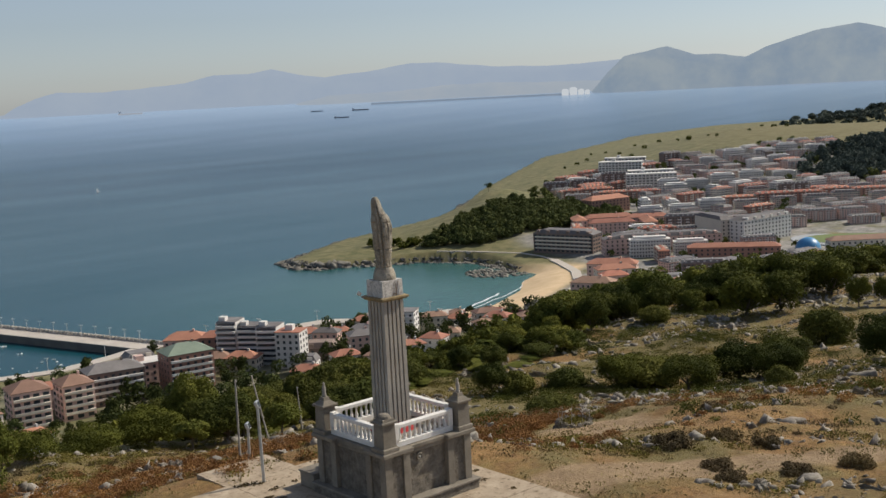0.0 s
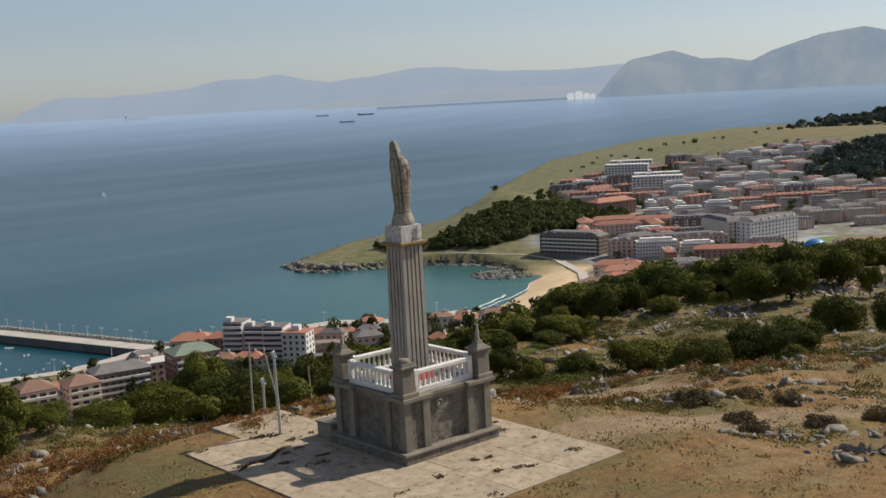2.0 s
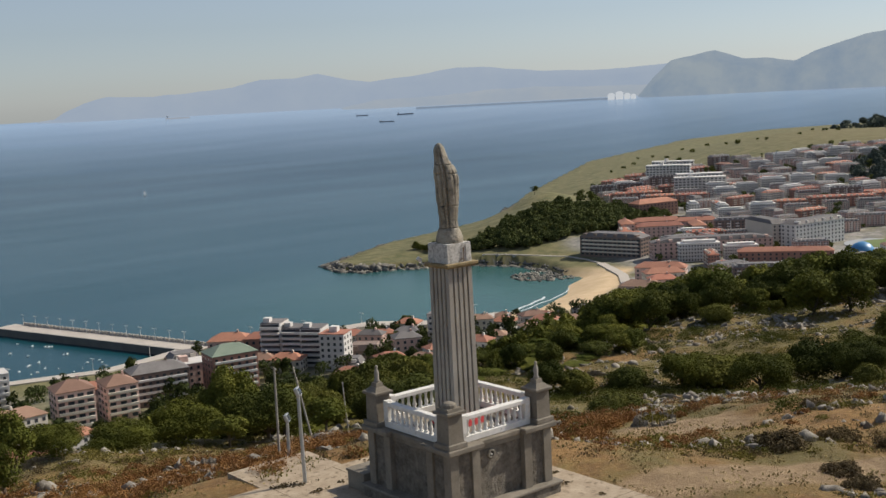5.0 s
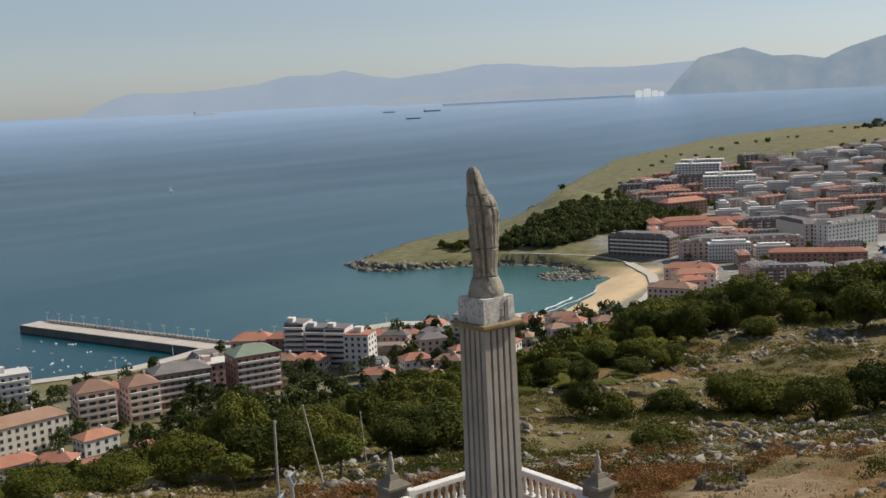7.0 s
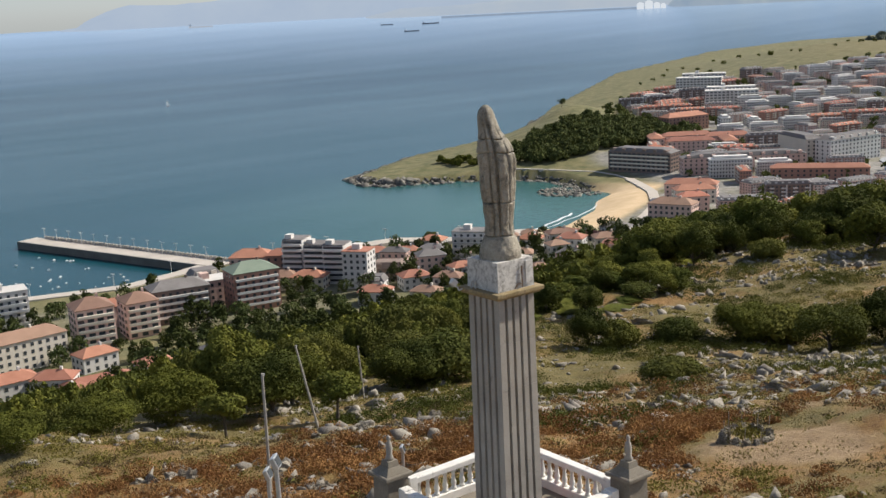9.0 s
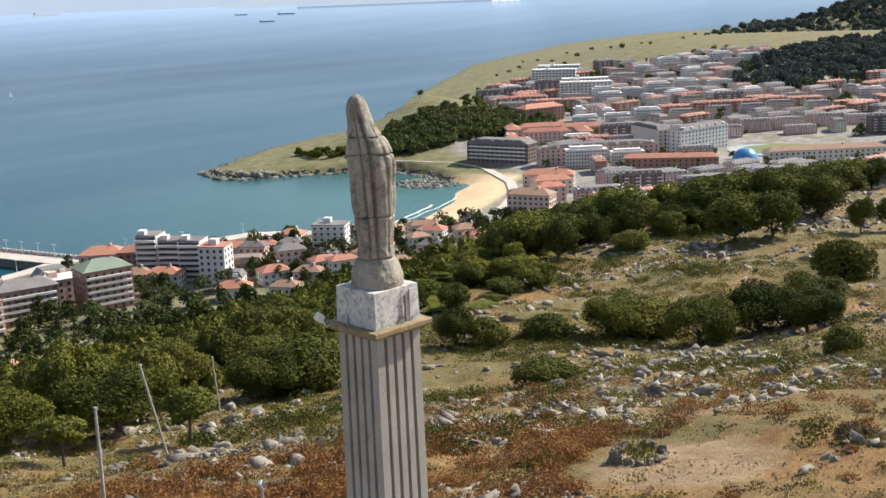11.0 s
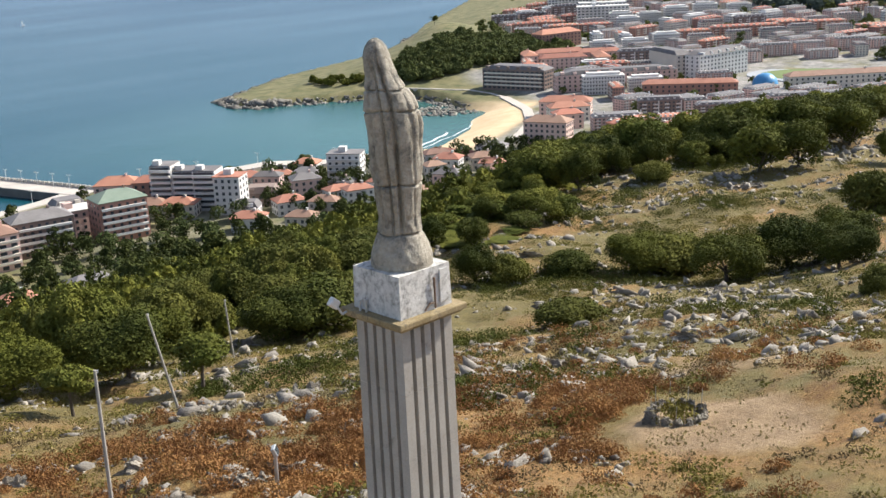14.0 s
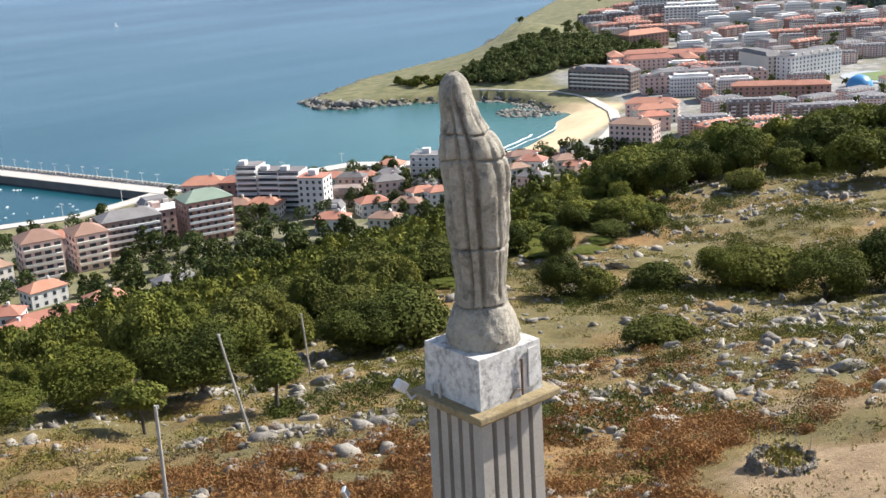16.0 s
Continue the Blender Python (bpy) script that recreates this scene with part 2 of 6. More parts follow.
def ground_surface():
    """Dry turf, bracken soil, bare path and sand, laid out by the ground's own cover map."""
    m, nt, bsdf = base_nodes("hill_turf_and_soil")
    pos = nt.nodes.new("ShaderNodeNewGeometry").outputs["Position"]
    cover = nt.nodes.new("ShaderNodeVertexColor")
    cover.layer_name = "cover"
    sep = nt.nodes.new("ShaderNodeSeparateColor")
    nt.links.new(cover.outputs[0], sep.inputs[0])
    big, mid, small = noise_node(nt, pos, 0.09, 6), noise_node(nt, pos, 0.7, 7, 0.7), noise_node(nt, pos, 9, 7, 0.8)
    tone = math_node(nt, "ADD", math_node(nt, "MULTIPLY", mid, 0.5), math_node(nt, "MULTIPLY", small, 0.5))
    tone = math_node(nt, "ADD", math_node(nt, "MULTIPLY", tone, 0.65), math_node(nt, "MULTIPLY", noise_node(nt, pos, 2.6, 8, 0.8), 0.35))
    dry = mix_node(nt, span(nt, tone, 0.40, 0.60), (0.100, 0.050, 0.015), (0.39, 0.225, 0.072))
    green = mix_node(nt, span(nt, tone, 0.35, 0.65), (0.050, 0.043, 0.011), (0.225, 0.175, 0.055))
    place = nt.nodes.new("ShaderNodeSeparateXYZ")
    nt.links.new(pos, place.inputs[0])
    damp = math_node(nt, "MULTIPLY", span(nt, math_node(nt, "ADD", place.outputs[0], place.outputs[1]), 24, 60), 0.11)
    col = mix_node(nt, span(nt, math_node(nt, "ADD", math_node(nt, "ADD", big, damp), math_node(nt, "MULTIPLY", mid, 0.35)), 0.61, 0.80), dry, green)
    soil = mix_node(nt, span(nt, tone, 0.40, 0.60), (0.17, 0.11, 0.055), (0.38, 0.27, 0.15))
    blend = span(nt, math_node(nt, "ADD", sep.outputs[0], math_node(nt, "MULTIPLY", mid, 0.7)), 0.65, 0.95)
    col = mix_node(nt, blend, col, soil)
    turf = mix_node(nt, span(nt, big, 0.35, 0.65), (0.085, 0.092, 0.030), (0.20, 0.175, 0.080))
    col = mix_node(nt, sep.outputs[1], col, turf)
    sand = mix_node(nt, span(nt, big, 0.3, 0.7), (0.58, 0.42, 0.24), (0.70, 0.53, 0.33))
    col = mix_node(nt, sep.outputs[2], col, sand)
    paved = mix_node(nt, span(nt, noise_node(nt, pos, 0.12, 6, 0.7), 0.38, 0.62), (0.15, 0.148, 0.138), (0.34, 0.32, 0.29))
    col = mix_node(nt, math_node(nt, "MULTIPLY", cover.outputs["Alpha"], span(nt, noise_node(nt, pos, 0.025, 5), 0.36, 0.5)), col, paved)
    slope = nt.nodes.new("ShaderNodeSeparateXYZ")
    nt.links.new(nt.nodes.new("ShaderNodeNewGeometry").outputs["Normal"], slope.inputs[0])
    rock = mix_node(nt, span(nt, mid, 0.35, 0.65), (0.11, 0.10, 0.085), (0.34, 0.32, 0.28))
    col = mix_node(nt, span(nt, slope.outputs[2], 0.80, 0.68), col, rock)
    nt.links.new(col, bsdf.inputs["Base Color"])
    bsdf.inputs["Roughness"].default_value = 0.95
    bump_node(nt, bsdf, tone, 1.0, 0.22)
    return m


def sea_surface():
    m, nt, bsdf = base_nodes("sea_water")
    pos = nt.nodes.new("ShaderNodeNewGeometry").outputs["Position"]
    sep = nt.nodes.new("ShaderNodeSeparateXYZ")
    nt.links.new(pos, sep.inputs[0])
    dx, dy = math_node(nt, "SUBTRACT", sep.outputs[0], 525), math_node(nt, "SUBTRACT", sep.outputs[1], 563)
    far = math_node(nt, "SQRT", math_node(nt, "ADD", math_node(nt, "MULTIPLY", dx, dx), math_node(nt, "MULTIPLY", dy, dy)))
    wob = math_node(nt, "ADD", far, math_node(nt, "MULTIPLY", noise_node(nt, pos, 0.012, 4), 90))
    col = mix_node(nt, span(nt, wob, 70, 330), (0.048, 0.130, 0.118), (0.007, 0.058, 0.076))
    col = mix_node(nt, span(nt, wob, 300, 1500), col, (0.005, 0.044, 0.072))
    nt.links.new(col, bsdf.inputs["Base Color"])
    streak = nt.nodes.new("ShaderNodeMapping")
    streak.inputs["Rotation"].default_value, streak.inputs["Scale"].default_value = (0, 0, radians(25)), (0.0012, 0.006, 0.01)
    nt.links.new(pos, streak.inputs["Vector"])
    nt.links.new(span(nt, noise_node(nt, streak.outputs[0], 1.0, 6, 0.65), 0.3, 0.7), bsdf.inputs["Roughness"])
    rough = nt.nodes.new("ShaderNodeMapRange")
    rough.inputs["To Min"].default_value, rough.inputs["To Max"].default_value = 0.21, 0.26
    rough.inputs["From Min"].default_value, rough.inputs["From Max"].default_value = 0.35, 0.65
    nt.links.new(noise_node(nt, streak.outputs[0], 1.0, 6, 0.65), rough.inputs["Value"])
    nt.links.new(rough.outputs[0], bsdf.inputs["Roughness"])
    bsdf.inputs["IOR"].default_value = 1.33
    bsdf.inputs["Specular IOR Level"].default_value = 0.28
    bump_node(nt, bsdf, math_node(nt, "ADD", noise_node(nt, pos, 0.25, 4), noise_node(nt, pos, 0.05, 3)), 0.22, 0.6)
    return m


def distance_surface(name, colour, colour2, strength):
    """Far coast or ships through miles of air: plain backdrop, haze painted as glow."""
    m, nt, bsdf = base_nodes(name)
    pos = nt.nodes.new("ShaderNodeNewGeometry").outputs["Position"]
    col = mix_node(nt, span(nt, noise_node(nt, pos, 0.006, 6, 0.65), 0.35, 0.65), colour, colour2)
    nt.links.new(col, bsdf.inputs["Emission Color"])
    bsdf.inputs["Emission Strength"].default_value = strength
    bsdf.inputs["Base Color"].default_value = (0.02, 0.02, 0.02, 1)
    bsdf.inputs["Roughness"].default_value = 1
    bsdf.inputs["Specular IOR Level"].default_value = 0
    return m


# ---------------------------------------------------------------- mesh helpers
def mesh_of(name, verts, faces, material):
    """One mesh from arrays of places and of faces with equally many corners."""
    me = bpy.data.meshes.new(name)
    verts, faces = np.asarray(verts, np.float32), np.asarray(faces, np.int32)
    n = faces.shape[1]
    me.vertices.add(len(verts))
    me.vertices.foreach_set("co", verts.ravel())
    me.loops.add(faces.size)
    me.loops.foreach_set("vertex_index", faces.ravel())
    me.polygons.add(len(faces))
    me.polygons.foreach_set("loop_start", np.arange(0, faces.size, n, dtype=np.int32))
    me.polygons.foreach_set("loop_total", np.full(len(faces), n, np.int32))
    me.update(calc_edges=True)
    me.materials.append(material)
    return me


def bm_mesh(name, bm, material, smooth=False):
    me = bpy.data.meshes.new(name)
    bm.to_mesh(me)
    bm.free()
    me.materials.append(material)
    if smooth:
        me.polygons.foreach_set("use_smooth", np.ones(len(me.polygons), bool))
    return me


def part(name, bm, material, parent=None, label="", smooth=False):
    """Links a bmesh, or a finished mesh, as one object under a thing or a part."""
    me = bm if isinstance(bm, bpy.types.Mesh) else bm_mesh(name, bm, material, smooth)
    ob = new(name, me)
    ob.parent = parent
    return tagged(ob, label)


def box(bm, x0, x1, y0, y1, z0, z1, bevel=0.0, m=None):
    g = bmesh.ops.create_cube(bm, size=1)
    vs = g["verts"]
    bmesh.ops.scale(bm, vec=(x1 - x0, y1 - y0, z1 - z0), verts=vs)
    bmesh.ops.translate(bm, vec=((x0 + x1) / 2, (y0 + y1) / 2, (z0 + z1) / 2), verts=vs)
    if m:
        bmesh.ops.transform(bm, matrix=m, verts=vs)
    if bevel:
        es = list({e for v in vs for e in v.link_edges})
        bmesh.ops.bevel(bm, geom=es, offset=bevel, segments=1, affect="EDGES")
    return bm


def boxes(*args, bevel=0.0):
    bm = bmesh.new()
    for a in args:
        box(bm, *a, bevel=bevel)
    return bm


def frustum(bm, z0, h0, z1, h1, x=0.0, y=0.0):
    """A square block that tapers from half width h0 to h1."""
    ring = [[bm.verts.new((x + sx * h, y + sy * h, z)) for sx, sy in ((-1, -1), (1, -1), (1, 1), (-1, 1))] for z, h in ((z0, h0), (z1, h1))]
    bm.faces.new(ring[0][::-1]), bm.faces.new(ring[1])
    for k in range(4):
        bm.faces.new((ring[0][k], ring[0][(k + 1) % 4], ring[1][(k + 1) % 4], ring[1][k]))
    return bm


def lathe(bm, rows, seg=12, x=0.0, y=0.0):
    rings = [[bm.verts.new((x + r * math.cos(2 * math.pi * k / seg), y + r * math.sin(2 * math.pi * k / seg), z)) for k in range(seg)] for z, r in rows]
    for a, b in zip(rings, rings[1:]):
        for k in range(seg):
            bm.faces.new((a[k], a[(k + 1) % seg], b[(k + 1) % seg], b[k]))
    bm.faces.new(rings[0][::-1]), bm.faces.new(rings[-1])
    return bm


def tube(bm, a, b, r0, r1, seg=8):
    a, b = Vector(a), Vector(b)
    q = (b - a).to_track_quat("Z", "Y").to_matrix().to_4x4()
    g = bmesh.ops.create_cone(bm, cap_ends=True, segments=seg, radius1=r0, radius2=r1, depth=(b - a).length)
    bmesh.ops.transform(bm, matrix=Matrix.Translation((a + b) / 2) @ q, verts=g["verts"])
    return bm


def empty(name, x, y, z, turn=0.0):
    ob = new(name)
    ob.matrix_basis = pose(x, y, z, 0, 0, turn)
    return ob


# ---------------------------------------------------------------- the lie of the land
SEA = -130.0
COAST = [(-3500, 1500), (-1500, 980), (-234, 713), (56, 630), (167, 573), (210, 560), (248, 567), (283, 565), (343, 544), (371, 540), (392, 516), (433, 502), (446, 511),
         (483, 522), (528, 543), (552, 566), (585, 580), (600, 610), (606, 648), (585, 689), (549, 716), (512, 739), (504, 762), (511, 786), (553, 814), (614, 849), (694, 872),
         (779, 896), (849, 924), (891, 976), (1013, 1079), (1500, 1430), (2100, 1700), (2800, 1850), (4700, 1300), (4700, -4700), (-4700, -4700), (-4700, 1500)]


def sstep(a, b, v):
    t = np.clip((v - a) / (b - a), 0, 1)
    return t * t * (3 - 2 * t)


def inland(x, y):
    """Metres from the coast line, negative over the sea."""
    best = np.full(np.shape(x), 1e9)
    inside = np.zeros(np.shape(x), bool)
    for (x0, y0), (x1, y1) in zip(COAST, COAST[1:] + COAST[:1]):
        dx, dy = x1 - x0, y1 - y0
        k = np.clip(((x - x0) * dx + (y - y0) * dy) / (dx * dx + dy * dy), 0, 1)
        best = np.minimum(best, np.hypot(x - x0 - k * dx, y - y0 - k * dy))
        cross = (y0 > y) != (y1 > y)
        inside ^= cross & (x < dx * (y - y0) / (dy if dy else 1e-9) + x0)
    return np.where(inside, best, -best)


def hump(x, y, cx, cy, rx, ry, h, turn=0.0):
    c, s = np.cos(turn), np.sin(turn)
    u, v = ((x - cx) * c + (y - cy) * s) / rx, (-(x - cx) * s + (y - cy) * c) / ry
    return h * np.exp(-(u * u + v * v))


def height(x, y):
    """The ground's height: the hill top, its flank, the town at its foot and the coast."""
    x, y = np.asarray(x, float), np.asarray(y, float)
    gx, gy = np.where(x > 0, x, 0.15 * x), np.where(y > 0, y, 0.2 * y)
    s = 0.1 * gx + 0.2 * gy + 0.13 * np.maximum(-x - 9, 0)
    s0 = np.clip(8 + 0.19 * x, 6.5, 36)
    over = np.maximum(s - s0, 0)
    s = np.where(s > 15, 15 + 0.75 * (s - 15), s)
    hill = -(s + 0.9 * over * sstep(0, 8, over))
    out = np.hypot(np.maximum(np.maximum(-7.4 - x, x - 4.3), 0), np.maximum(np.maximum(-7.9 - y, y - 6.5), 0))
    hill = hill * sstep(0, 9, out) - 0.06
    rough = 0.5 * np.sin(x * 0.21 + 1.3) * np.sin(y * 0.17 + 0.4) + 0.22 * np.sin(x * 0.55 + y * 0.31) * np.sin(y * 0.63 - x * 0.2)
    hill = hill + rough * sstep(4, 22, out) + hump(x, y, 198, 82, 32, 30, 3.6)
    hill = hill + hump(x, y, 152, 86, 30, 20, 2.6) - hump(x, y, 70, 42, 38, 30, 3.3) - hump(x, y, 28, 54, 20, 20, 1.0)
    d, c = np.hypot(x, y), inland(x, y)
    town = -125.5 + (50 * sstep(870, 1640, d) - 45 * sstep(1750, 2350, d)) * sstep(0, 400, c) + 4.5 * sstep(10, 90, c)
    town = town + hump(x, y, 735, 745, 110, 62, 23, 0.6) + hump(x, y, 858, 880, 70, 38, 20, 0.6)
    town = town + hump(x, y, 2520, 1090, 230, 190, 70)
    z = np.maximum(hill, town) + 1.5 * np.exp(-np.abs(hill - town) / 5)
    sand = sstep(60, 25, np.hypot(x - 525, y - 525)) + sstep(45, 15, np.hypot(x - 577, y - 553)) + sstep(40, 15, np.hypot(x - 483, y - 502))
    edge = 5 + 40 * np.clip(sand, 0, 1)
    return np.where(c < 0, np.maximum(SEA - 4 + 0.35 * c, SEA - 25), SEA - 4 + (z - SEA + 4) * sstep(-0.2, 1, c / edge))


def ground_at(x, y):
    return float(height(np.array([x]), np.array([y]))[0])


def spaced(stops):
    """Grid lines whose spacing goes from stop to stop: rows of (place, spacing)."""
    out = [stops[0][0]]
    while out[-1] < stops[-1][0]:
        p = out[-1]
        out.append(p + float(np.interp(p, [s[0] for s in stops], [s[1] for s in stops])))
    return np.array(out)


def seg_dist(x, y, pts):
    best = np.full(np.shape(x), 1e9)
    for (x0, y0), (x1, y1) in zip(pts, pts[1:]):
        dx, dy = x1 - x0, y1 - y0
        k = np.clip(((x - x0) * dx + (y - y0) * dy) / (dx * dx + dy * dy), 0, 1)
        best = np.minimum(best, np.hypot(x - x0 - k * dx, y - y0 - k * dy))
    return best


PATHWAY = [(3, -5), (7, -4.5), (11, -5.5), (17, -8.5), (30, -16), (60, -34)]


def build_ground():
    xs = spaced([(-4700, 400), (-300, 40), (-45, 0.9), (-20, 0.4), (40, 0.4), (80, 0.9), (170, 1.8), (350, 6), (1000, 7), (1500, 14), (4700, 150)])
    ys = spaced([(-4700, 400), (-300, 40), (-50, 0.9), (-35, 0.45), (40, 0.45), (80, 0.9), (150, 1.8), (350, 6), (1050, 7), (1500, 14), (4700, 150)])
    gx, gy = np.meshgrid(xs, ys, indexing="ij")
    gz = height(gx, gy)
    fine = np.array([noise.fractal(Vector((x * 0.35, y * 0.35, 0)), 1.0, 2.0, 4) if -45 < x < 160 and -45 < y < 150 else 0 for x, y in zip(gx.ravel(), gy.ravel())]).reshape(gx.shape)
    out = np.hypot(np.maximum(np.maximum(-7.4 - gx, gx - 4.3), 0), np.maximum(np.maximum(-7.9 - gy, gy - 6.5), 0))
    gz = gz + 0.22 * fine * sstep(1.0, 14, out)
    n, k = gx.shape
    idx = np.arange(n * k).reshape(n, k)
    faces = np.stack([idx[:-1, :-1], idx[1:, :-1], idx[1:, 1:], idx[:-1, 1:]], -1).reshape(-1, 4)
    me = mesh_of("ground", np.stack([gx, gy, gz], -1).reshape(-1, 3), faces, ground_surface())
    me.polygons.foreach_set("use_smooth", np.ones(len(me.polygons), bool))
    cover = np.zeros((n * k, 4), np.float32)
    road = seg_dist(gx, gy, PATHWAY)
    bare = sstep(2.6, 0.6, road) * 0.9 + 0.75 * sstep(5.5, 2.0, np.hypot(gx - 22, gy - 8)) + 0.5 * sstep(6, 2, np.hypot((gx - 31), gy - 14)) + 0.35 * sstep(8, 2, np.hypot(gx - 7, gy + 12))
    cover[:, 0] = np.clip(bare, 0, 1).ravel()
    cover[:, 1] = sstep(-40, -90, gz).ravel()
    c = inland(gx, gy)
    beach = sstep(105, 80, np.hypot(gx - 525, gy - 525)) * sstep(62, 50, c) * (gz < -120)
    cover[:, 2] = np.clip(beach, 0, 1).ravel()
    dd, aa = np.hypot(gx, gy), np.degrees(np.arctan2(gx, gy))
    built = sstep(400, 520, dd) * sstep(1460, 1380, dd) * sstep(30, 60, c) * (gz < -60) * (1 - sstep(46, 44.5, aa) * sstep(760, 840, dd)) * (1 - sstep(48.5, 47, aa) * sstep(1050, 1100, dd))
    built = built * sstep(0.9, 1.1, np.hypot((gx - 735) / 130, (gy - 745) / 100)) * sstep(0.9, 1.1, np.hypot((gx - 600) / 60, (gy - 730) / 70))
    built = built * (1 - np.clip(beach * 1.5, 0, 1)) * (0.3 + 0.7 * sstep(630, 720, dd))
    cover[:, 3] = np.clip(built, 0, 1).ravel()
    att = me.color_attributes.new("cover", "FLOAT_COLOR", "POINT")
    att.data.foreach_set("color", cover.ravel())
    tagged(new("ground", me), "dry grassy limestone hill dropping to a coastal town", "ground", kind="structure")


def sea_z(d):
    return SEA + 100.0 * max(0.0, (d - 2400) / 2400) ** 1.6


def sea_sheet(name, rads, material, label):
    bm = bmesh.new()
    seg = 160
    prev = None
    for r in rads:
        ring = [bm.verts.new((r * math.cos(2 * math.pi * k / seg), r * math.sin(2 * math.pi * k / seg), sea_z(r))) for k in range(seg)]
        if prev is None and r < 400:
            bm.faces.new(ring)
        elif prev:
            for k in range(seg):
                bm.faces.new((prev[k], ring[k], ring[(k + 1) % seg], prev[(k + 1) % seg]))
        prev = ring
    tagged(part(name, bm, material, smooth=True), label, "sea", kind="structure")


def build_sea():
    sea_sheet("water", [300] + list(np.geomspace(500, 2300, 24)), sea_surface(), "calm teal blue sea with faint wind streaks")
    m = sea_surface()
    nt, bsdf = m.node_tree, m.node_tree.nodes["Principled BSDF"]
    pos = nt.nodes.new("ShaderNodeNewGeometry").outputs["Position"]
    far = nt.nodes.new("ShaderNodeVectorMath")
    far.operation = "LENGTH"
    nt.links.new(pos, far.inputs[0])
    # Haze towards the horizon is painted as a glow that grows with distance.
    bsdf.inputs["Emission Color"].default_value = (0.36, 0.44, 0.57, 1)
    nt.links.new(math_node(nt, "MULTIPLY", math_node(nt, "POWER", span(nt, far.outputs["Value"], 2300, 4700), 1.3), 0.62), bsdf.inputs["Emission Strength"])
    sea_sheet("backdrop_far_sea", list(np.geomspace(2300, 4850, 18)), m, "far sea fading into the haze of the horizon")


def ridge(name, az0, az1, dist, base, crest, material, label, wobble=5.0, cliff=0.0):
    """A far range of hills between two bearings; crest gives its height along the way."""
    n = 160
    verts = []
    for i in range(n + 1):
        k = i / n
        az = radians(az0 + (az1 - az0) * k)
        h = crest(az0 + (az1 - az0) * k)
        h += wobble * noise.fractal(Vector((k * 14, dist * 0.01, 0)), 1.0, 2.0, 5)
        for j, (dd, hh) in enumerate(((0, 0), (20, 0.35), (60, 0.75), (110, 1.0), (150, 0.2))):
            d = dist + dd - 150
            verts.append((d * math.sin(az), d * math.cos(az), base + (max(h, base + 1) - base) * hh))
    faces = [(i * 5 + j, i * 5 + j + 1, i * 5 + j + 6, i * 5 + j + 5) for i in range(n) for j in range(4)]
    me = mesh_of(name, verts, faces, material)
    me.polygons.foreach_set("use_smooth", np.ones(len(me.polygons), bool))
    tagged(new(name, me), label, "mountains", kind="structure")


build_ground()
build_sea()


def crest_of(points):
    return lambda az: float(np.interp(az, [p[0] for p in points], [p[1] for p in points]))


# Haze of the far ranges is painted in: pale blues that glow by themselves.
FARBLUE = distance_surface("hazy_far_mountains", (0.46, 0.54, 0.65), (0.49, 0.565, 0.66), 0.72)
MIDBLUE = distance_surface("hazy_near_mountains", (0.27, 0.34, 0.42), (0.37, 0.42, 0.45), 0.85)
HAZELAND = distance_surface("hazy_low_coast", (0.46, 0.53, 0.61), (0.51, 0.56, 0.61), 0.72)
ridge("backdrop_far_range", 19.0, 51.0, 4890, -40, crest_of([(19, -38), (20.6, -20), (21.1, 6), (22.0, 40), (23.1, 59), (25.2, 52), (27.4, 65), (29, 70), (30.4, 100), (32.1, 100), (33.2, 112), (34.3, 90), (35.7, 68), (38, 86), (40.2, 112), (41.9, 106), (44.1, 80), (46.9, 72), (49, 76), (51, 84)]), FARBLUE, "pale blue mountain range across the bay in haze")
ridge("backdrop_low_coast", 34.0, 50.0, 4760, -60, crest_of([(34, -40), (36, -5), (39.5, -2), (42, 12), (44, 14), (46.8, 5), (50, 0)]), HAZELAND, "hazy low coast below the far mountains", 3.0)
ridge("backdrop_headland", 48.6, 68.0, 4640, -80, crest_of([(48.6, -70), (48.95, -44), (49.8, 30), (50.6, 92), (51.7, 105), (52.7, 119), (53.4, 101), (54, 84), (55.1, 81), (55.8, 70), (56.4, 62), (57.3, 97), (58.5, 125), (59.8, 150), (61.5, 169), (62.7, 142), (65, 110), (68, 80)]), MIDBLUE, "hazy blue grey headland mountain across the bay", 4.0)


# ---------------------------------------------------------------- the monument
def build_slab():
    pad = tagged(empty("paved_terrace", 0, 0, 0), "pale cracked concrete terrace round the monument", "terrace", kind="structure")
    xs, ys = [-7.3, -4.4, -1.5, 1.4, 4.2], [-7.55, -4.2, -0.9, 2.4, 5.85]
    for x0, x1 in zip(xs, xs[1:]):
        for y0, y1 in zip(ys, ys[1:]):
            part("slab", boxes((x0 + 0.008, x1 - 0.008, y0 + 0.008, y1 - 0.008, -0.35, random.uniform(-0.012, 0.0)), bevel=0.006), CONCRETE, pad)
    pad2 = tagged(part("step_strip", boxes((-4.6, -1.0, 5.86, 8.4, -0.6, -0.05)), CONCRETE), "concrete strip beside the terrace", "terrace", kind="structure")


